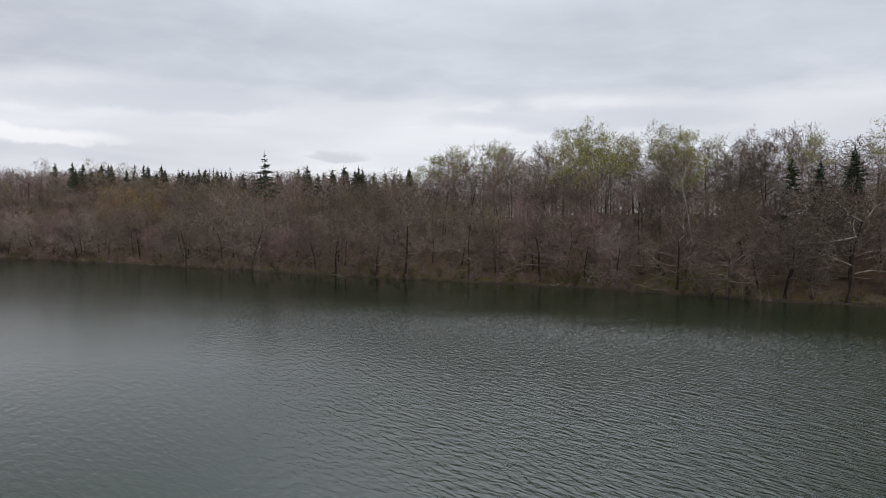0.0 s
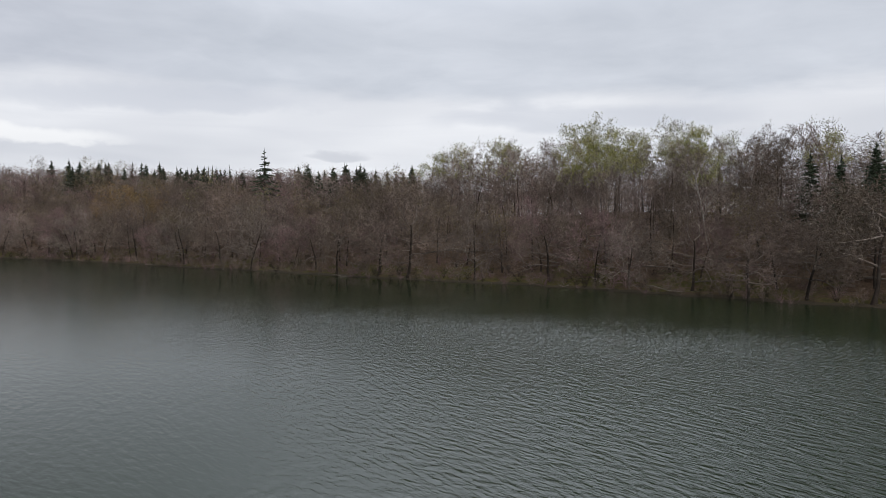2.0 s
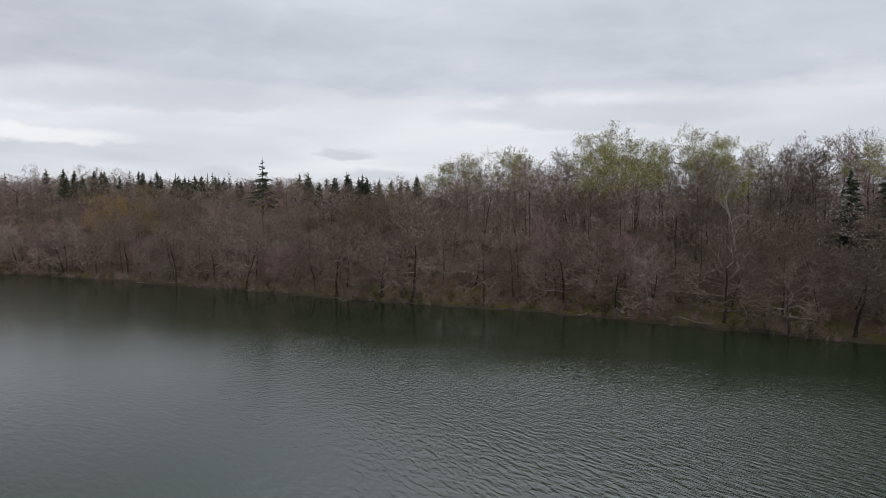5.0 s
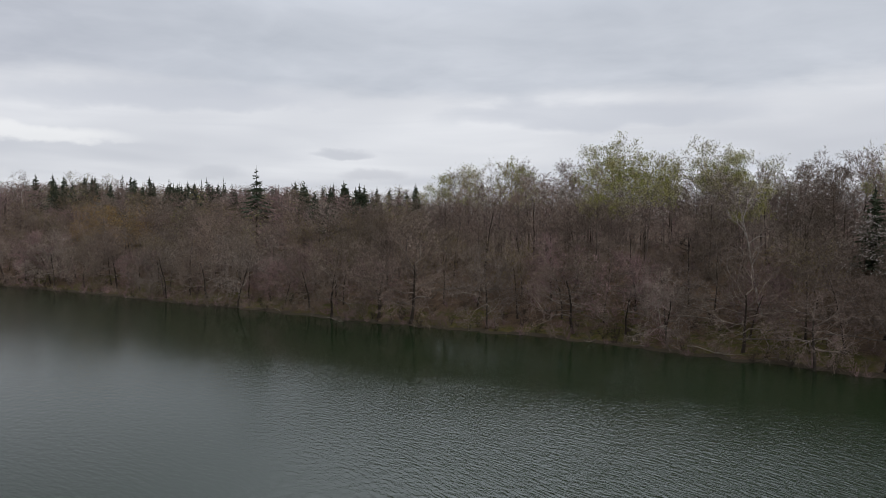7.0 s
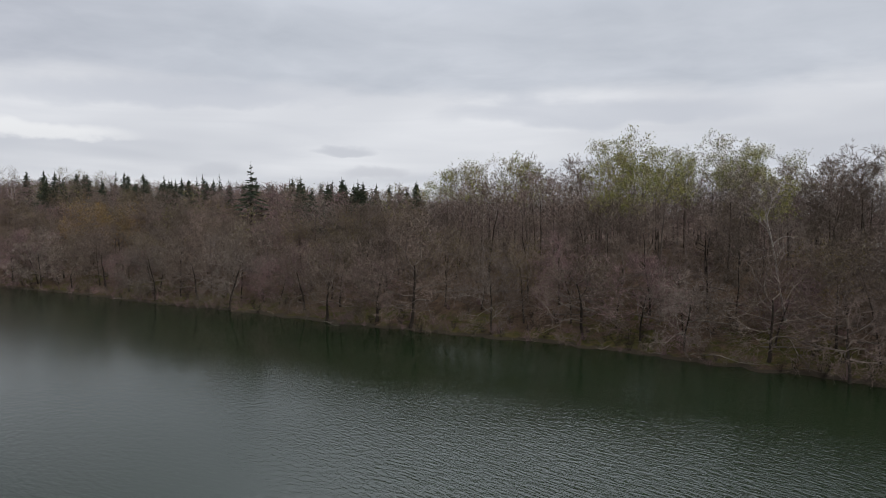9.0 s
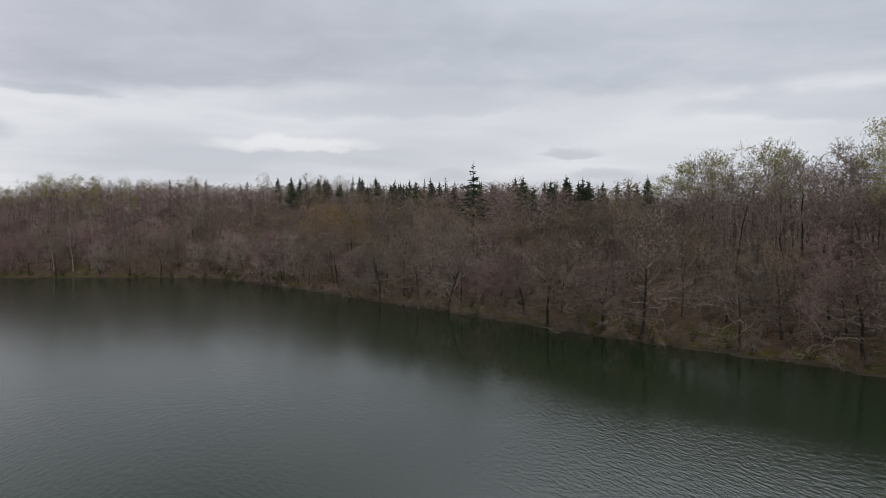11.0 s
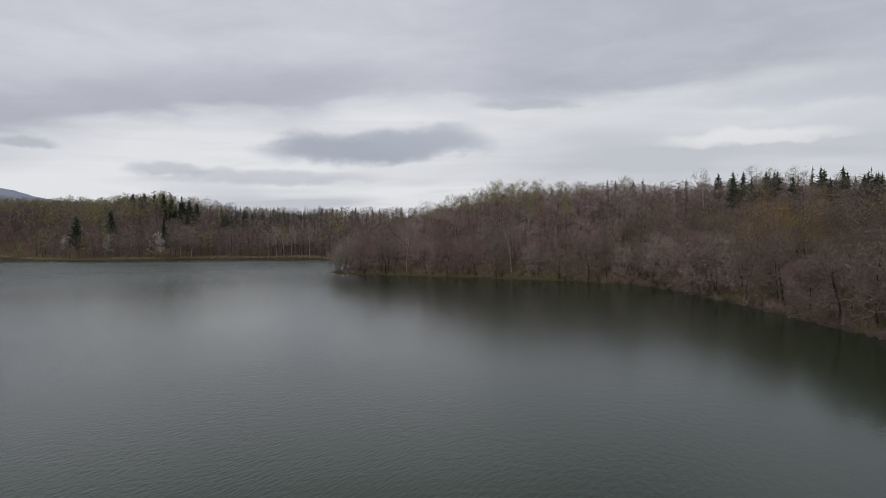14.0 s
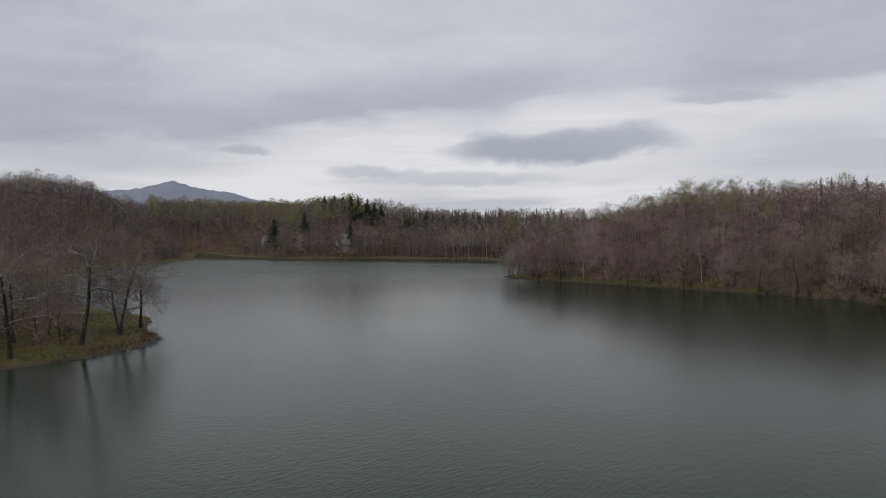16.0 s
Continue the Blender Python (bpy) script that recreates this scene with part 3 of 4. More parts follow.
def ground_z(x, y):
    x, y = np.ravel(np.asarray(x, float)), np.ravel(np.asarray(y, float))
    d = inland(x, y)
    w = 1 / (((x[:, None] - REGIONS[:, 0]) ** 2 + (y[:, None] - REGIONS[:, 1]) ** 2) + 400) ** 1.5
    w /= w.sum(1, keepdims=True)
    top, wide, flat = w @ REGIONS[:, 2], w @ REGIONS[:, 3], w @ REGIONS[:, 4]
    s = np.clip((d - flat) / wide, 0, 1)
    rise = top * (s * s * (3 - 2 * s)) ** 0.85
    roll = 0.35 * np.sin(x * 0.13 + y * 0.07) + 0.25 * np.sin(y * 0.21 - x * 0.05) + 0.15 * np.sin(x * 0.5) * np.sin(y * 0.43)
    land = 0.38 * np.clip(d / 0.7, 0, 1) + 0.02 * np.clip(d, 0, 40) + rise + roll * np.clip(d / 12, 0, 1)
    return np.where(d > 0, land, np.maximum(-3.0, 0.22 * d - 0.05))


def spaced(lo, mid0, mid1, hi, step, wide):
    """Grid lines, close together in the middle and ever wider outwards."""
    core = list(np.arange(mid0, mid1 + 0.1, step))
    up, down, s = [core[-1]], [core[0]], step
    while up[-1] < hi or down[-1] > lo:
        s *= wide
        up.append(min(up[-1] + s, hi + s)), down.append(max(down[-1] - s, lo - s))
    return np.array(down[:0:-1] + core + up[1:])


def build_land():
    gx, gy = spaced(-4500, -460, 120, 4500, 3.0, 1.3), spaced(-4500, -60, 250, 4500, 3.0, 1.3)
    X, Y = np.meshgrid(gx, gy)
    z = ground_z(X, Y)
    v = np.stack([X.ravel(), Y.ravel(), z], 1)
    nx, ny = len(gx), len(gy)
    i = (np.arange(ny - 1)[:, None] * nx + np.arange(nx - 1)[None]).ravel()
    f = np.concatenate([np.stack([i, i + 1, i + nx + 1], 1), np.stack([i, i + nx + 1, i + nx], 1)])
    tagged(new("ground", mesh_np("ground", v, f, [GROUND], smooth=True)), "brown leaf-littered wooded banks with grassy lake edge", "ground", kind="structure")
    s = [(-700, -300), (420, -300), (420, 420), (-700, 420)]
    v = np.array([(a, b, 0.0) for a, b in s])
    tagged(new("water", mesh_np("water", v, [(0, 1, 2), (0, 2, 3)], [WATER])), "grey-green lake water with wind ripples", "lake", kind="structure")


build_land()


def build_mountain():
    """Far ridges to the west: a peaked one and a long shoulder."""
    rng = np.random.default_rng(5)
    for dist, az0, az1, peaks in ((4200, 74, 106, ((89.7, 1.5, 0.55), (89.3, 6.5, 1.55), (93.2, 1.8, 0.22), (86.0, 1.3, 0.12), (98.0, 4.0, 0.8))), (3600, 90, 128, ((103, 5.0, 1.75), (114, 7, 2.0), (96.5, 2.5, 0.7)))):
        az = np.linspace(az0, az1, 160)
        e = 1.75 + sum(h * np.exp(-np.abs((az - c) / w) ** 1.5) for c, w, h in peaks)
        edge = np.clip(np.minimum(az - az0, az1 - az) / 4, 0, 1)
        e = (e + 0.035 * np.convolve(rng.normal(0, 1, 166), (0.5, 1, 0.5, 0.3, 0.5, 1, 0.5), 'valid')) * edge
        rows = []
        for q, depth in ((0.0, -500), (0.35, -250), (0.75, -90), (1.0, 0), (0.4, 400)):
            r = dist + depth
            hgt = 15 + np.tan(np.radians(e)) * dist * q - (40 if q == 0 else 0)
            rows.append(np.stack([-np.sin(np.radians(az)) * r, np.cos(np.radians(az)) * r + 50, hgt], 1))
        v = np.concatenate(rows)
        i = (np.arange(4)[:, None] * 160 + np.arange(159)[None]).ravel()
        f = np.concatenate([np.stack([i, i + 1, i + 161], 1), np.stack([i, i + 161, i + 160], 1)])
        tagged(new("backdrop", mesh_np("mountain", v, f, [HILL], smooth=True)), "forested mountain on the horizon, tinted hazy blue-grey", "mountain", kind="structure")


build_mountain()


# ---- trees ----
def make_tree(name, kind, woods, label, category, group):
    """One tree as a thing: an empty at its foot with a trunk that forks into limbs, a crown of twigs and, in leaf, foliage on the crown."""
    trunk, limbs, crown, foliage = kind
    root = new(name)
    root.empty_display_size = 0.5
    stem = trunk if limbs is None else join(trunk, limbs)
    slots = np.arange(len(stem[1])) >= len(trunk[1])
    part("trunk", mesh_np("trunk", *stem, woods[:2], slots, smooth=True), root)
    top = part("crown", mesh_np("crown", *crown, woods[2:3]), root)
    if foliage is not None:
        part("foliage", mesh_np("foliage", *foliage, woods[3:4]), top)
    return tagged(root, label, category, group)


class Spots:
    """Feet of trees that keep their distance from one another."""

    def __init__(self):
        self.cells = {}

    def free(self, x, y, gap):
        c = (int(x // 8), int(y // 8))
        for i in (-1, 0, 1):
            for j in (-1, 0, 1):
                for a, b, g in self.cells.get((c[0] + i, c[1] + j), ()):
                    if (a - x) ** 2 + (b - y) ** 2 < max(gap, 0.0) ** 2:
                        return False
        return True

    def take(self, x, y, gap):
        self.cells.setdefault((int(x // 8), int(y // 8)), []).append((x, y, gap))

    def scatter(self, rng, box, gap, near, far, tries, most=10**9, keep=None):
        xs, ys = rng.uniform(box[0], box[2], tries), rng.uniform(box[1], box[3], tries)
        d = inland(xs, ys)
        out = []
        for x, y, e in zip(xs, ys, d):
            if near < e < far and len(out) < most and (keep is None or keep(x, y, e)) and self.free(x, y, gap):
                self.take(x, y, gap)
                out.append((x, y, e))
        return out


def stand(x, y, turn, size, tilt=0.0):
    return pose(x, y, float(ground_z([x], [y])[0]), 0, tilt, turn) @ Matrix.Scale(size, 4)


spots = Spots()
rng = np.random.default_rng(11)

KINDS = {}


def kind_of(name, makers, woods, label, category, group):
    KINDS[name] = ([None] * len(makers), makers, woods, label, category, group)


def plant(name, variant, x, y, turn, size, tilt=0.0):
    done, makers, woods, label, category, group = KINDS[name]
    variant %= len(makers)
    m = stand(x, y, turn, size, tilt)
    if done[variant] is None:
        ob = make_tree(name, makers[variant](), woods, label, category, group)
        ob.matrix_basis = m
        done[variant] = ob
        return ob
    ob = copy_thing(done[variant], Matrix.Identity(4))
    ob.matrix_basis = m
    return ob


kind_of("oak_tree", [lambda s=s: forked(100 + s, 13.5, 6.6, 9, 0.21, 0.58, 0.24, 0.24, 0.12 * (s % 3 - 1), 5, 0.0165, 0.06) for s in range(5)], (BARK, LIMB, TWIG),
        "bare spreading oak with grey-brown twigs on the bank", "tree", "bare trees on the bank")
kind_of("forest_tree", [lambda s=s: forked(200 + s, 15.0, 4.4, 9, 0.22, 0.72, 0.5, 0.18, 0.10 * (s % 3 - 1), 5, 0.009, 0.06) for s in range(5)], (BARK, LIMB, TWIG),
        "slender bare forest tree with purplish-brown twigs", "tree", "bare trees on the bank")
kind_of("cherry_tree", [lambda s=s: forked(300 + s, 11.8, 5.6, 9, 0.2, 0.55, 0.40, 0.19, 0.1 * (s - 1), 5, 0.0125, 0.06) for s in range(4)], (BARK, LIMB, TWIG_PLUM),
        "bare tree with dense reddish-purple twigs", "tree", "bare trees on the bank")
kind_of("alder_tree", [lambda s=s: forked(400 + s, 12.6, 6.2, 9, 0.19, 0.60, 0.18, 0.24, 0.14, 5, 0.0135, 0.06) for s in range(4)], (BARK, LIMB_PALE, TWIG_PALE),
        "bare tree with pale grey twigs leaning over the water", "tree", "bare trees on the bank")
kind_of("budding_tree", [lambda s=s: forked(350 + s, 13.0, 4.6, 8, 0.25, 0.65, 0.5, 0.17, 0.06, 5, 0.011, 0.055, leaves=1700, leaf_from=0.4, leaf_size=0.15, leaf_share=0.8, clump=0.4) for s in range(2)], (BARK, LIMB, TWIG, LEAF_BUD),
        "slender tree with olive-green opening buds", "tree", "budding trees")
kind_of("bank_oak", [lambda s=s: forked(450 + s, 15.5, 5.6, 9, 0.24, 0.66, 0.25, 0.2, 0.0, 5, 0.0185, 0.045) for s in range(3)], (BARK, LIMB_PALE, TWIG),
        "tall bare oak with pale bleached limbs on the grassy bank", "tree", "bare trees on the bank")
kind_of("birch_tree", [lambda s=s: forked(500 + s, 15.5, 3.2, 8, 0.36, 0.80, 0.7, 0.12, 0.12 * (s - 0.5), 5, 0.0088, 0.045) for s in range(2)], (BIRCH, BIRCH, TWIG_PALE),
        "white-barked birch with bare twigs", "tree", "birches")
kind_of("leafing_tree", [lambda s=s: forked(600 + s, 16.5, 4.2, 8, 0.44, 0.74, 0.5, 0.15, 0.05 * (s - 1), 4, 0.0085, 0.05, leaves=(2300, 1600, 2700, 500)[s], leaf_from=0.62, leaf_size=0.19, leaf_share=0.85, clump=0.42) for s in range(4)], (LIMB, LIMB, TWIG, LEAF),
        "tall slender tree with fresh light-green leaves on top", "tree", "leafing trees on the hill")
kind_of("rust_tree", [lambda: forked(700, 13.0, 5.6, 8, 0.25, 0.6, 0.5, 0.15, 0.0, 5, 0.012, 0.04, leaves=3600, leaf_from=0.3, leaf_size=0.2, leaf_share=0.95, clump=0.5)], (BARK, LIMB, TWIG, LEAF_RUST),
        "broad tree with rust-brown budding crown", "tree", "budding trees")
kind_of("blossom_tree", [lambda s=s: forked(720 + s, 9.5, 3.6, 7, 0.2, 0.6, 0.6, 0.15, 0.0, 5, 0.012, 0.04, leaves=(1100, 700)[s], leaf_from=0.28, leaf_size=(0.3, 0.17)[s], clump=0.35) for s in range(2)], (BARK, LIMB, TWIG_PALE, BLOSSOM),
        "small tree covered in white blossom", "tree", "blossom trees")
kind_of("spruce_tree", [lambda s=s: conifer(800 + s, 15.0, 4.4, 150, 4, 0.10, 0.5) for s in range(3)], (BARK, BARK, NEEDLE),
        "dark green pointed spruce", "conifer", "spruces behind the wood")
kind_of("fir_tree", [lambda s=s: conifer(870 + s, 14.0, 4.6, 120, 3, 0.12, 0.75) for s in range(3)], (BARK, BARK, NEEDLE),
        "broad dark fir among bare trees on the far shore", "conifer", "firs on the far shore")
kind_of("larch_tree", [lambda: conifer(850, 19.0, 4.3, 120, 5, 0.45, 0.36, 0.8)], (BARK, BARK, NEEDLE),
        "tall open-branched conifer standing above the wood", "conifer", "spruces behind the wood")

# landmark trees
LANDMARKS = [
    ("oak_tree", 0, -6.3, 115.0, 200, 1.12, 0), ("alder_tree", 0, -36.2, 134.0, 40, 1.12, 0), ("oak_tree", 1, 45.5, 79.5, 90, 1.22, 0), ("birch_tree", 1, 35.7, 99.6, 0, 1.05, -12),
    ("oak_tree", 2, 34.3, 84.6, 10, 0.75, 0), ("larch_tree", 0, -42.6, 170.0, 0, 1.0, 0), ("rust_tree", 0, -80.0, 178.0, 0, 1.2, 0), ("rust_tree", 0, -73.0, 176.0, 120, 1.1, 0),
    ("oak_tree", 3, -18.5, 121.5, 70, 0.9, 0), ("alder_tree", 1, -52.0, 143.5, 100, 1.0, 0), ("alder_tree", 0, 4.0, 109.5, 160, 0.85, 0), ("oak_tree", 1, 14.5, 104.5, 300, 0.9, 0),
    ("alder_tree", 1, -84.0, 164.5, 60, 0.95, 0), ("oak_tree", 3, -101.0, 175.0, 10, 0.85, 0), ("alder_tree", 0, -211.0, 152.0, 75, 0.85, 0), ("oak_tree", 0, -189.0, 156.0, 140, 0.85, 0),
    ("bank_oak", 0, -118.6, 41.7, 300, 1.15, 0), ("bank_oak", 1, -112.0, 34.8, 60, 1.05, 0), ("bank_oak", 1, -129.3, 45.9, 180, 0.95, 0), ("bank_oak", 0, -136.1, 48.4, 20, 0.85, 3),
    ("bank_oak", 0, -133.5, 45.5, 110, 0.85, 0), ("forest_tree", 2, -127.0, 37.0, 220, 1.0, 0), ("bank_oak", 1, -124.0, 33.0, 260, 0.9, 0),
    ("blossom_tree", 1, 46.5, 97.5, 30, 1.0, 0), ("blossom_tree", 0, -457.0, 108.0, 0, 0.95, 0), ("blossom_tree", 1, -406.0, 120.0, 80, 1.3, 0), ("blossom_tree", 0, -388.0, 140.0, 160, 1.25, 0),
    ("fir_tree", 0, -447.0, 112.0, 0, 1.45, 0), ("fir_tree", 1, -451.0, 131.0, 50, 1.15, 0), ("fir_tree", 2, -409.0, 149.0, 90, 1.05, 0),
    ("fir_tree", 2, -491.0, 152.0, 0, 1.3, 0), ("fir_tree", 0, -475.0, 155.0, 70, 1.25, 0), ("fir_tree", 1, -463.0, 158.0, 20, 1.15, 0), ("fir_tree", 2, -450.0, 160.0, 130, 1.25, 0),
    ("fir_tree", 0, -447.0, 164.0, 40, 1.1, 0), ("fir_tree", 1, -444.0, 169.0, 90, 1.2, 0), ("fir_tree", 2, -443.0, 173.0, 10, 1.1, 0), ("fir_tree", 0, -441.0, 177.0, 80, 1.05, 0),
]
for name, variant, x, y, turn, size, tilt in LANDMARKS:
    spots.take(x, y, 4.0)
    plant(name, variant, x, y, turn, size, tilt)

# birches on the far shore
for x, y in ((-382, 150), (-377, 154), (-345, 178), (-342, 181), (-338, 184), (-335, 186.5), (-332, 189), (-327, 192), (-324, 195)):
    spots.take(x, y, 3.0)
    plant("birch_tree", int(-x) % 2, x, y, 50 * x, rng.uniform(0.85, 1.02), rng.normal(0, 3.0))
# the marked trees on the far shore stand clear of the wood below them
CLEAR = [(x, y) for name, variant, x, y, *_ in LANDMARKS if x < -300 and not (name == "fir_tree" and y > 151)]


def open_side(x, y, e):
    """True where a tree would not stand between a marked tree and the lake."""
    for px, py in CLEAR:
        h = math.hypot(px + 14, py - 53)
        dx, dy = (-14 - px) / h, (53 - py) / h
        s = (x - px) * dx + (y - py) * dy
        if -3 < s < 24 and abs((x - px) * dy - (y - py) * dx) < 4.6:
            return False
    return True


# spruces: a dark group above the bank and a row along the wood's back
for x, y in ((51.5, 97), (54.5, 95), (57, 98.5), (60, 95), (63, 97.5), (49.5, 101), (66, 94)):
    spots.take(x, y, 3.0)
    plant("spruce_tree", int(x) % 3, x, y, 40 * x, rng.uniform(0.64, 0.76))
clumps = spots.scatter(rng, (-118, 150, -4, 260), 7.0, 34, 62, 3000, 34)
for cx, cy, e in clumps:
    for k in range(int(rng.integers(1, 5))):
        x, y = cx + rng.normal(0, 2.8), cy + rng.normal(0, 2.8)
        plant("spruce_tree", int(rng.integers(3)), x, y, rng.uniform(0, 360), rng.uniform(0.80, 0.99))

# leafing trees on the hill's edge
for x, y, e in spots.scatter(rng, (-2, 80, 95, 160), 4.5, 17, 42, 5000, 56):
    k = "leafing_tree" if rng.uniform() < 0.8 else "forest_tree"
    plant(k, int(rng.integers(4)), x, y, rng.uniform(0, 360), rng.uniform(0.82, 1.0) * (1.1 if x < 28 else 1.0 if x < 45 else 0.9))
for x, y, e in spots.scatter(rng, (-230, 170, -150, 240), 6.0, 25, 60, 2000, 30):
    plant("leafing_tree", (1, 3, 3)[int(rng.integers(3))], x, y, rng.uniform(0, 360), rng.uniform(0.75, 0.95))
for x, y, e in spots.scatter(rng, (-110, 140, 0, 230), 7.0, 16, 45, 2000, 12):
    plant("budding_tree", int(rng.integers(2)), x, y, rng.uniform(0, 360), rng.uniform(0.8, 1.0))

# bare wood on the near banks, tree by tree: broad old trees along the water, slender ones on the slope
first_row = spots.scatter(rng, (-128, 66, 72, 205), 6.0, 1.0, 4.5, 9000, 60)
first_row += spots.scatter(rng, (-216, 140, -122, 190), 7.5, 0.8, 4.0, 3000, 18)
for x, y, e in first_row:
    k = ("alder_tree", "oak_tree", "cherry_tree", "oak_tree", "cherry_tree", "oak_tree", "alder_tree", "cherry_tree")[int(rng.integers(8))]
    plant(k, int(rng.integers(5)), x, y, rng.uniform(0, 360), rng.uniform(0.76, 1.04), rng.normal(0, 5.0))
slope = spots.scatter(rng, (-128, 66, 72, 205), 4.5, 5.0, 26, 9000, 165)
for x, y, e in slope:
    k = ("forest_tree", "cherry_tree", "forest_tree", "budding_tree", "oak_tree", "forest_tree", "budding_tree", "cherry_tree", "forest_tree")[int(rng.integers(9))]
    plant(k, int(rng.integers(5)), x, y, rng.uniform(0, 360), rng.uniform(0.66, 0.98), rng.normal(0, 5.0))
for x, y, e in spots.scatter(rng, (-220, 145, -118, 215), 5.6, 4.5, 24, 4000, 52):
    k = ("forest_tree", "cherry_tree", "cherry_tree", "birch_tree", "forest_tree")[int(rng.integers(5))]
    plant(k, int(rng.integers(5)), x, y, rng.uniform(0, 360), rng.uniform(0.7, 1.0), rng.normal(0, 4.0))
for x, y, e in spots.scatter(rng, (-175, -10, -100, 52), 5.6, 9.0, 45, 2500, 30):
    k = ("forest_tree", "bank_oak", "forest_tree", "cherry_tree")[int(rng.integers(4))]
    plant(k, int(rng.integers(4)), x, y, rng.uniform(0, 360), rng.uniform(0.58, 0.78), rng.normal(0, 4.0))
for x, y, e in spots.scatter(rng, (-230, 90, 60, 230), 8.0, 6, 40, 1500, 22):
    plant("birch_tree", int(rng.integers(2)), x, y, rng.uniform(0, 360), rng.uniform(0.75, 0.98), rng.normal(0, 4.0))


# ---- woods further off, as one mass each ----
def woodland(name, feet, kinds, mats, label, sizes):
    """Many trees in one mesh. kinds: (stem, crown, foliage or None) with a material index for each."""
    vs, fs, ms, at = [], [], [], 0
    z = ground_z([f[0] for f in feet], [f[1] for f in feet])
    for (x, y, e), h in zip(feet, z):
        pieces = kinds[int(rng.integers(len(kinds)))]
        t, s = rng.uniform(0, 2 * math.pi), rng.uniform(*sizes)
        c, q = math.cos(t) * s, math.sin(t) * s
        for (v, f), mat in pieces:
            w = np.stack([v[:, 0] * c - v[:, 1] * q + x, v[:, 0] * q + v[:, 1] * c + y, v[:, 2] * s + h], 1)
            vs.append(w), fs.append(f + at), ms.append(np.full(len(f), mat))
            at += len(v)
    me = mesh_np(name, np.concatenate(vs), np.concatenate(fs), mats, np.concatenate(ms))
    return tagged(new(name, me), label, "woods", kind="stuff")


def pieces(tree, *mats):
    return [(p[:2], m) for p, m in zip(tree, mats) if p is not None]


MATS = [BARK, TWIG, TWIG_PLUM, LEAF_FAR, NEEDLE, TWIG_PALE, TWIG_HAZED]
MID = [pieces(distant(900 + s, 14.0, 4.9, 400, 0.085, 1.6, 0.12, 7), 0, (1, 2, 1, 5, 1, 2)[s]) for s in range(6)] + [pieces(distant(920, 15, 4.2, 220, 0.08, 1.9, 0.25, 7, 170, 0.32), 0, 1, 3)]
feet = spots.scatter(rng, (-135, 70, 110, 260), 3.5, 20, 66, 40000, 760, lambda x, y, e: x < -8 or e < 58)
woodland("woods", [f for f in feet if f[0] < -8], MID, MATS, "dense bare wood on the slope behind the bank", (0.68, 0.98))
PALE = [pieces(distant(970 + s, 14.0, 5.0, 400, 0.085, 1.6, 0.12, 6), 0, (5, 2, 5, 1)[s]) for s in range(4)]
woodland("woods", [f for f in feet if f[0] >= -8], PALE, MATS, "low bare wood on the hilltop", (0.66, 0.9))
feet = spots.scatter(rng, (-60, 120, 260, 330), 6.0, 58, 170, 12000, 420)
FAR_LOW = [pieces(distant(930 + s, 12.5, 6.5, 150, 0.17, 2.6, 0.0, 3), 0, (1, 2)[s]) for s in range(2)]
woodland("woods", feet, FAR_LOW, MATS, "low bare wood beyond the hilltop", (0.66, 0.84))
feet = spots.scatter(rng, (-260, 140, -112, 260), 3.9, 9.0, 75, 12000, 400)
POINT = [pieces(distant(990 + s, 14.0, 5.0, 380, 0.09, 1.6, 0.1, 7), 0, (2, 2, 6, 2, 1)[s]) for s in range(5)]
woodland("woods", feet, POINT, MATS, "bare purplish wood on the wooded point", (0.65, 0.98))
feet = spots.scatter(rng, (-270, -110, -95, 40), 3.8, 12, 95, 24000, 680)
woodland("woods", feet, MID + PALE, MATS, "bare wood on the low grassy bank", (0.6, 0.82))
LOW = [pieces(distant(940 + s, 12.5, 5.0, 190, 0.17, 2.3, 0.02, 3), 0, (6, 6, 2, 6)[s]) for s in range(4)] + [pieces(distant(950 + s, 13.5, 4.8, 110, 0.17, 2.3, 0.05, 3, (170, 110)[s], 0.62), 0, 1, 3) for s in range(2)]
SPR = [pieces(conifer(960 + s, 13.5, 3.3, 70, 1, 0.08, 0.6)[::2], 0, 4) for s in range(2)]
feet = spots.scatter(rng, (-440, 40, -230, 260), 4.0, 7, 45, 16000, 420, open_side) + spots.scatter(rng, (-620, -150, -255, 420), 5.0, 8, 150, 26000, 1300, open_side)
woodland("woods", feet, LOW[:5] + LOW[:4] + LOW[:4], MATS, "distant bare wood beyond the lake", (0.62, 1.2))
feet = [(x, y, 9.0) for x, y in zip(rng.uniform(-535, -488, 26), rng.uniform(138, 185, 26))] + [(x, y, 9.0) for x, y in zip(rng.uniform(-640, -570, 170), rng.uniform(150, 390, 170))]
woodland("woods", feet, SPR, MATS, "dark spruces on the far hill", (0.8, 1.15))
feet = spots.scatter(rng, (-640, 40, -440, 168), 4.6, 42, 130, 9000, 300, open_side)
woodland("woods", feet, LOW[4:] * 2 + LOW[:2], MATS, "light-green leafing wood on the far hill", (1.05, 1.35))
feet = spots.scatter(rng, (-640, -140, -330, 90), 5.0, 30, 120, 14000, 380)
woodland("woods", feet, [[(p, 6 if m else 0) for p, m in k] for k in FAR_LOW], MATS, "distant bare wood on the far ridge", (0.75, 1.0))
feet = [(-442 + 50 * q + rng.normal(0, 5), 196 + 38 * q + rng.normal(0, 5), 9.0) for q in rng.uniform(0, 1, 60)]
woodland("woods", feet, SPR, MATS, "dark spruces along the far ridge", (0.8, 1.0))
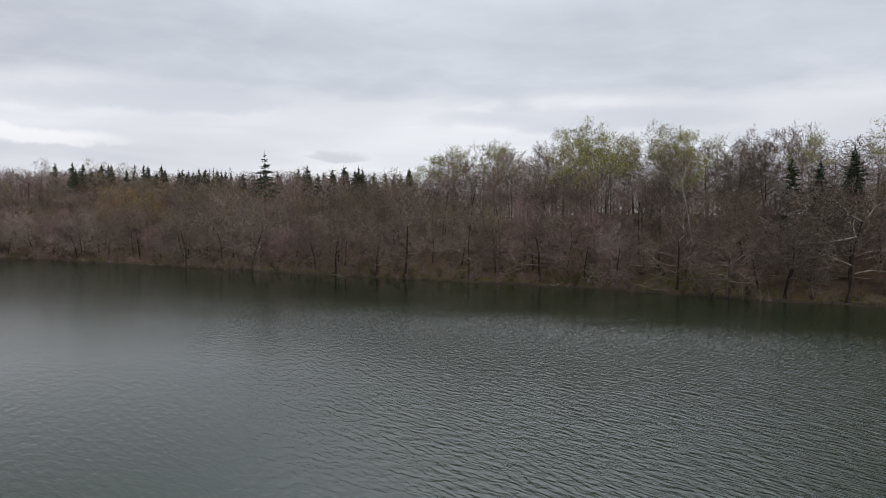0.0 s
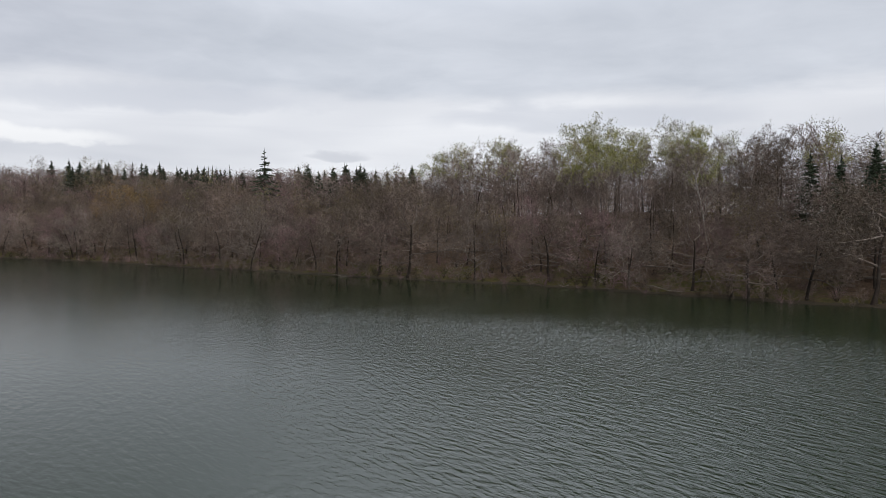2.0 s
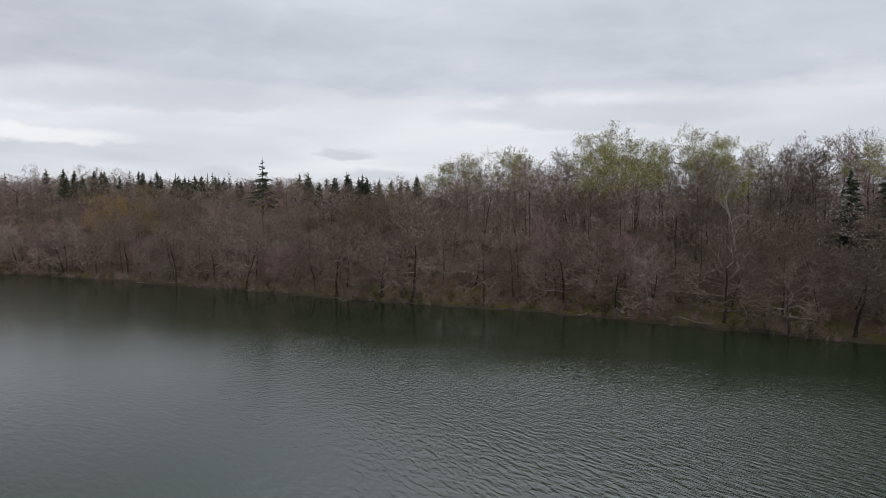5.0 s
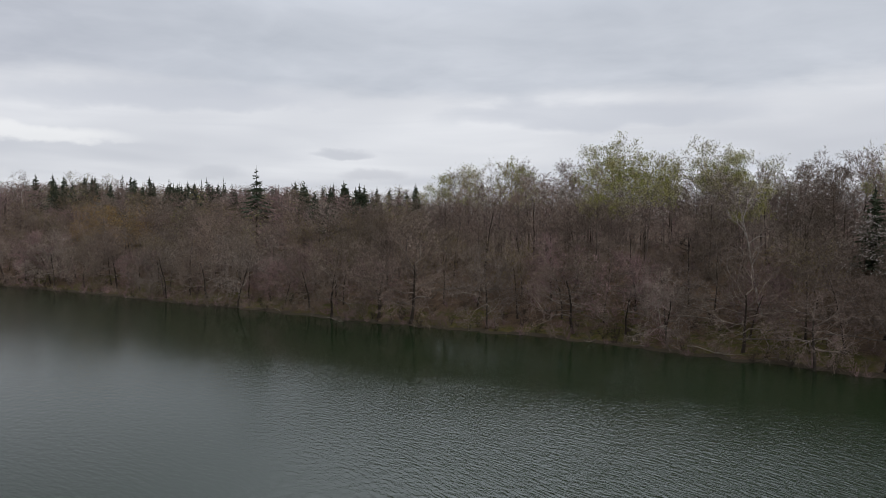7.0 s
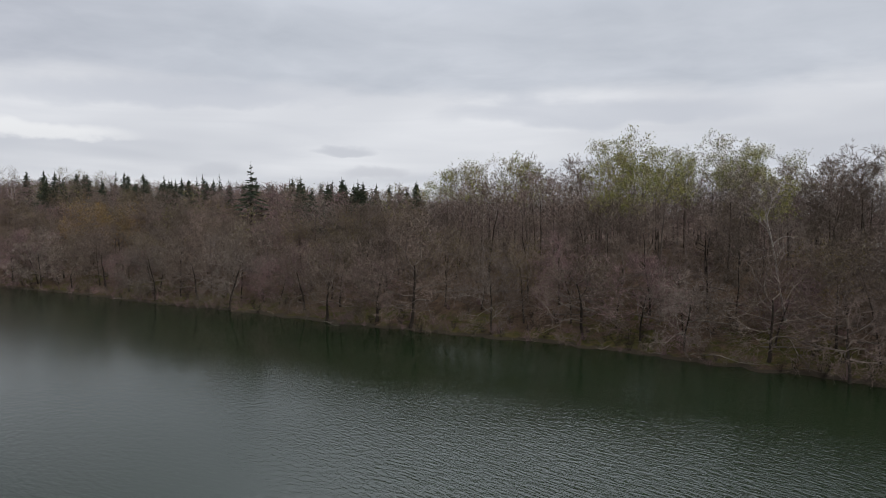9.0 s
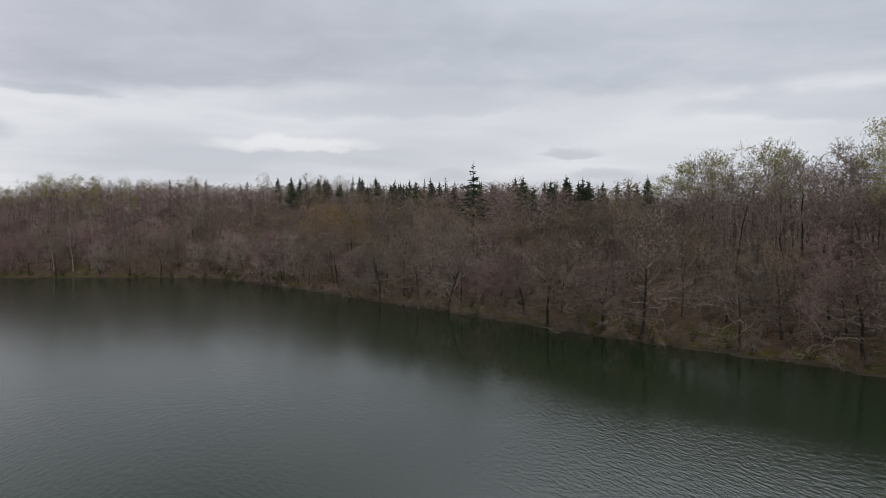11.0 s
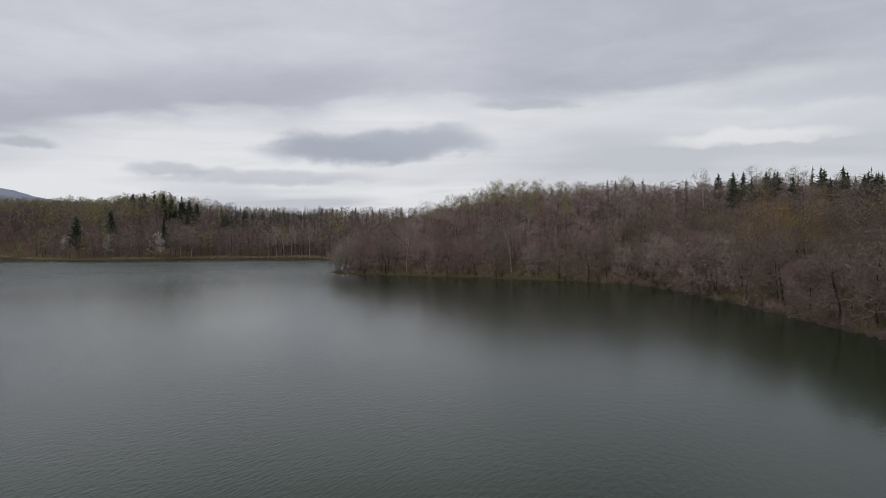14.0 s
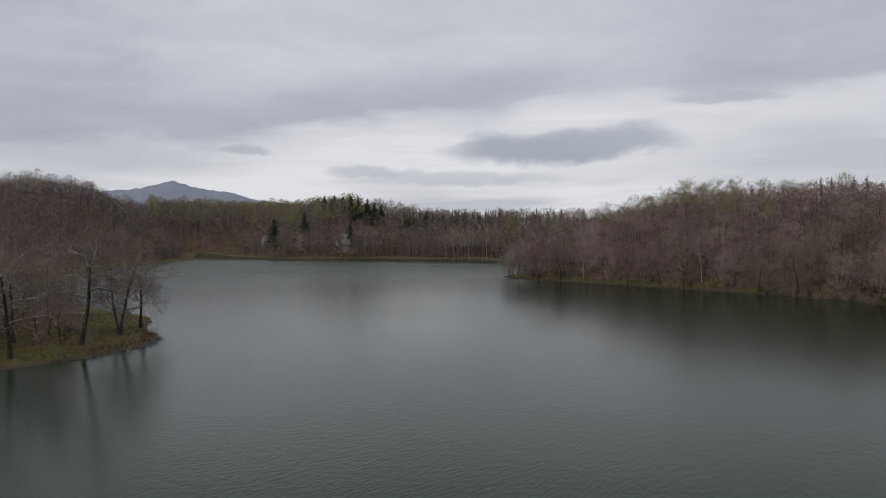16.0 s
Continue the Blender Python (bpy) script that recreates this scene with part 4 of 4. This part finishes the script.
feet = spots.scatter(rng, (-250, 170, 0, 420), 6.0, 55, 190, 9000, 600, lambda x, y, e: x < -20 - 0.2 * (y - 170))
woodland("woods", feet, LOW[:2] + SPR, MATS, "dark mixed wood behind the bank", (0.98, 1.15))
feet = spots.scatter(rng, (-900, -400, 500, 700), 9.0, 4, 320, 12000, 500, lambda x, y, e: x < -60 or y < 40)
woodland("woods", feet, LOW + SPR, MATS, "distant mixed wood round the lake", (0.8, 1.1))

# undergrowth on the slopes
BUSH = [[(shrub(980 + s, 2.4), s % 3)] for s in range(6)]
under = Spots()
feet = under.scatter(rng, (-128, 66, 75, 200), 2.2, 2.0, 34, 12000, 1100)
woodland("undergrowth", feet, BUSH, [TWIG, BARK, TWIG_PLUM], "bare brushwood between the trees", (0.35, 0.95))
feet = under.scatter(rng, (-240, 140, -112, 220), 2.6, 0.6, 30, 6000, 600) + under.scatter(rng, (-180, -20, -95, 52), 3.0, 8, 60, 4000, 220)
woodland("undergrowth", feet, BUSH, [TWIG, BARK, TWIG_PLUM], "bare brushwood on the low banks", (0.5, 1.1))


# ---- fallen wood ----
def fallen(seed, length, thick, stubs, crook=0.06):
    """A stem lying along x with broken limbs."""
    rng = np.random.default_rng(seed)
    path = bend((-length / 2, 0, thick * 0.8), (1, 0, 0.02), length, 5, crook, 0.0, rng)
    rows = [(path[i], path[i + 1], thick * (1 - 0.14 * i), thick * (1 - 0.14 * (i + 1))) for i in range(5)]
    for n in range(stubs):
        f = rng.uniform(0.3, 1.0) * 4.99
        p = path[int(f)] + (path[int(f) + 1] - path[int(f)]) * (f % 1)
        d = np.array([rng.uniform(0.1, 0.9), rng.normal(0, 0.8), rng.uniform(0.0, 0.9)])
        arm = bend(p, d, rng.uniform(0.25, 0.55) * length * 0.5, 3, 0.22, 0.0, rng)
        for i in range(3):
            rows.append((arm[i], arm[i + 1], thick * 0.38 * (1 - 0.28 * i), thick * 0.38 * (1 - 0.28 * (i + 1))))
    return tubes(rows, 6)


def lay(name, me, x, y, turn, size, dz, label, category, group, roll=0.0, pitch=0.0):
    z = float(ground_z([x], [y])[0])
    ob = new(name, me)
    ob.matrix_basis = pose(x, y, max(z, -0.15) + dz, roll, pitch, turn) @ Matrix.Scale(size, 4)
    return tagged(ob, label, category, group)


LOGS = [mesh_np("fallen_log", *fallen(20 + s, (7.5, 6.0, 9.0, 5.0)[s], (0.13, 0.10, 0.12, 0.13)[s], (3, 5, 2, 1)[s]), [DRIFT], smooth=True) for s in range(4)]
SNAGS = [mesh_np("driftwood", *fallen(40 + s, (4.0, 3.0, 5.0)[s], (0.065, 0.05, 0.07)[s], (9, 8, 12)[s], 0.2), [DRIFT], smooth=True) for s in range(3)]
rest = Spots()
for x, y, e in rest.scatter(rng, (-8, 84, 52, 125), 4.0, 6, 20, 2000, 30):
    g = math.degrees(math.atan2(-0.62, 0.78)) + rng.normal(0, 14)
    lay("fallen_log", LOGS[int(rng.integers(4))], x, y, g, rng.uniform(0.85, 1.35), 0.14, "weathered pale log fallen on the slope", "log", "fallen logs", pitch=rng.normal(0, 3))
for x, y, e in rest.scatter(rng, (-125, 60, 75, 185), 3.4, -0.3, 1.6, 9000, 46):
    lay("driftwood", SNAGS[int(rng.integers(3))], x, y, rng.uniform(0, 360), rng.uniform(0.5, 1.0), 0.1, "pale branching driftwood at the water's edge", "driftwood", "driftwood", pitch=rng.normal(0, 5))
for x, y, e in rest.scatter(rng, (-155, 20, -98, 56), 3.0, -0.5, 2.5, 4000, 14):
    lay("driftwood", SNAGS[int(rng.integers(3))], x, y, rng.uniform(0, 360), rng.uniform(0.4, 0.9), 0.1, "pale branching driftwood at the water's edge", "driftwood", "driftwood")

# brush that hangs over the water's edge
feet = under.scatter(rng, (-135, 60, 75, 190), 1.0, -0.2, 1.6, 30000, 420)
woodland("undergrowth", feet, BUSH, [TWIG, BARK, TWIG_PLUM], "bare brushwood hanging over the water's edge", (0.4, 0.9))


feet = under.scatter(rng, (-128, 40, -107, 58), 0.6, -0.5, 1.8, 6000, 90)
woodland("undergrowth", feet, BUSH, [DEBRIS, BARK, DEBRIS], "reddish-brown flood debris on the bank's tip", (0.14, 0.32))


# ---- grass ----
TUFT = [[(tuft(1200 + s), 0)] for s in range(5)]
sward = Spots()
feet = sward.scatter(rng, (-160, 5, -98, 56), 0.55, 0.5, 26, 40000, 3200)
woodland("grass", feet, TUFT, [GRASS], "tufts of mossy spring grass on the low bank", (0.5, 1.2))
feet = sward.scatter(rng, (-125, 66, 62, 182), 0.7, 0.4, 5.5, 60000, 2200, lambda x, y, e: math.sin(x * 0.21) + math.sin(x * 0.093 + 1.3) > 0.1)
woodland("grass", feet, TUFT, [GRASS], "tufts of grass along the water's edge", (0.4, 1.0))
feet = sward.scatter(rng, (-530, 60, -285, 205), 1.5, 0.2, 7.0, 30000, 1100, lambda x, y, e: math.sin(y * 0.11) + math.sin(x * 0.07 + 0.8) > -0.4)
REED = [[(tuft(1220 + s, 0.5, 9), 0)] for s in range(4)]
woodland("grass", feet, REED, [STRAW], "pale dry grass along the far shore", (1.2, 2.4))
for ob in [o for o in scene.objects if o.name.startswith("grass")]:
    tagged(ob, category="grass")
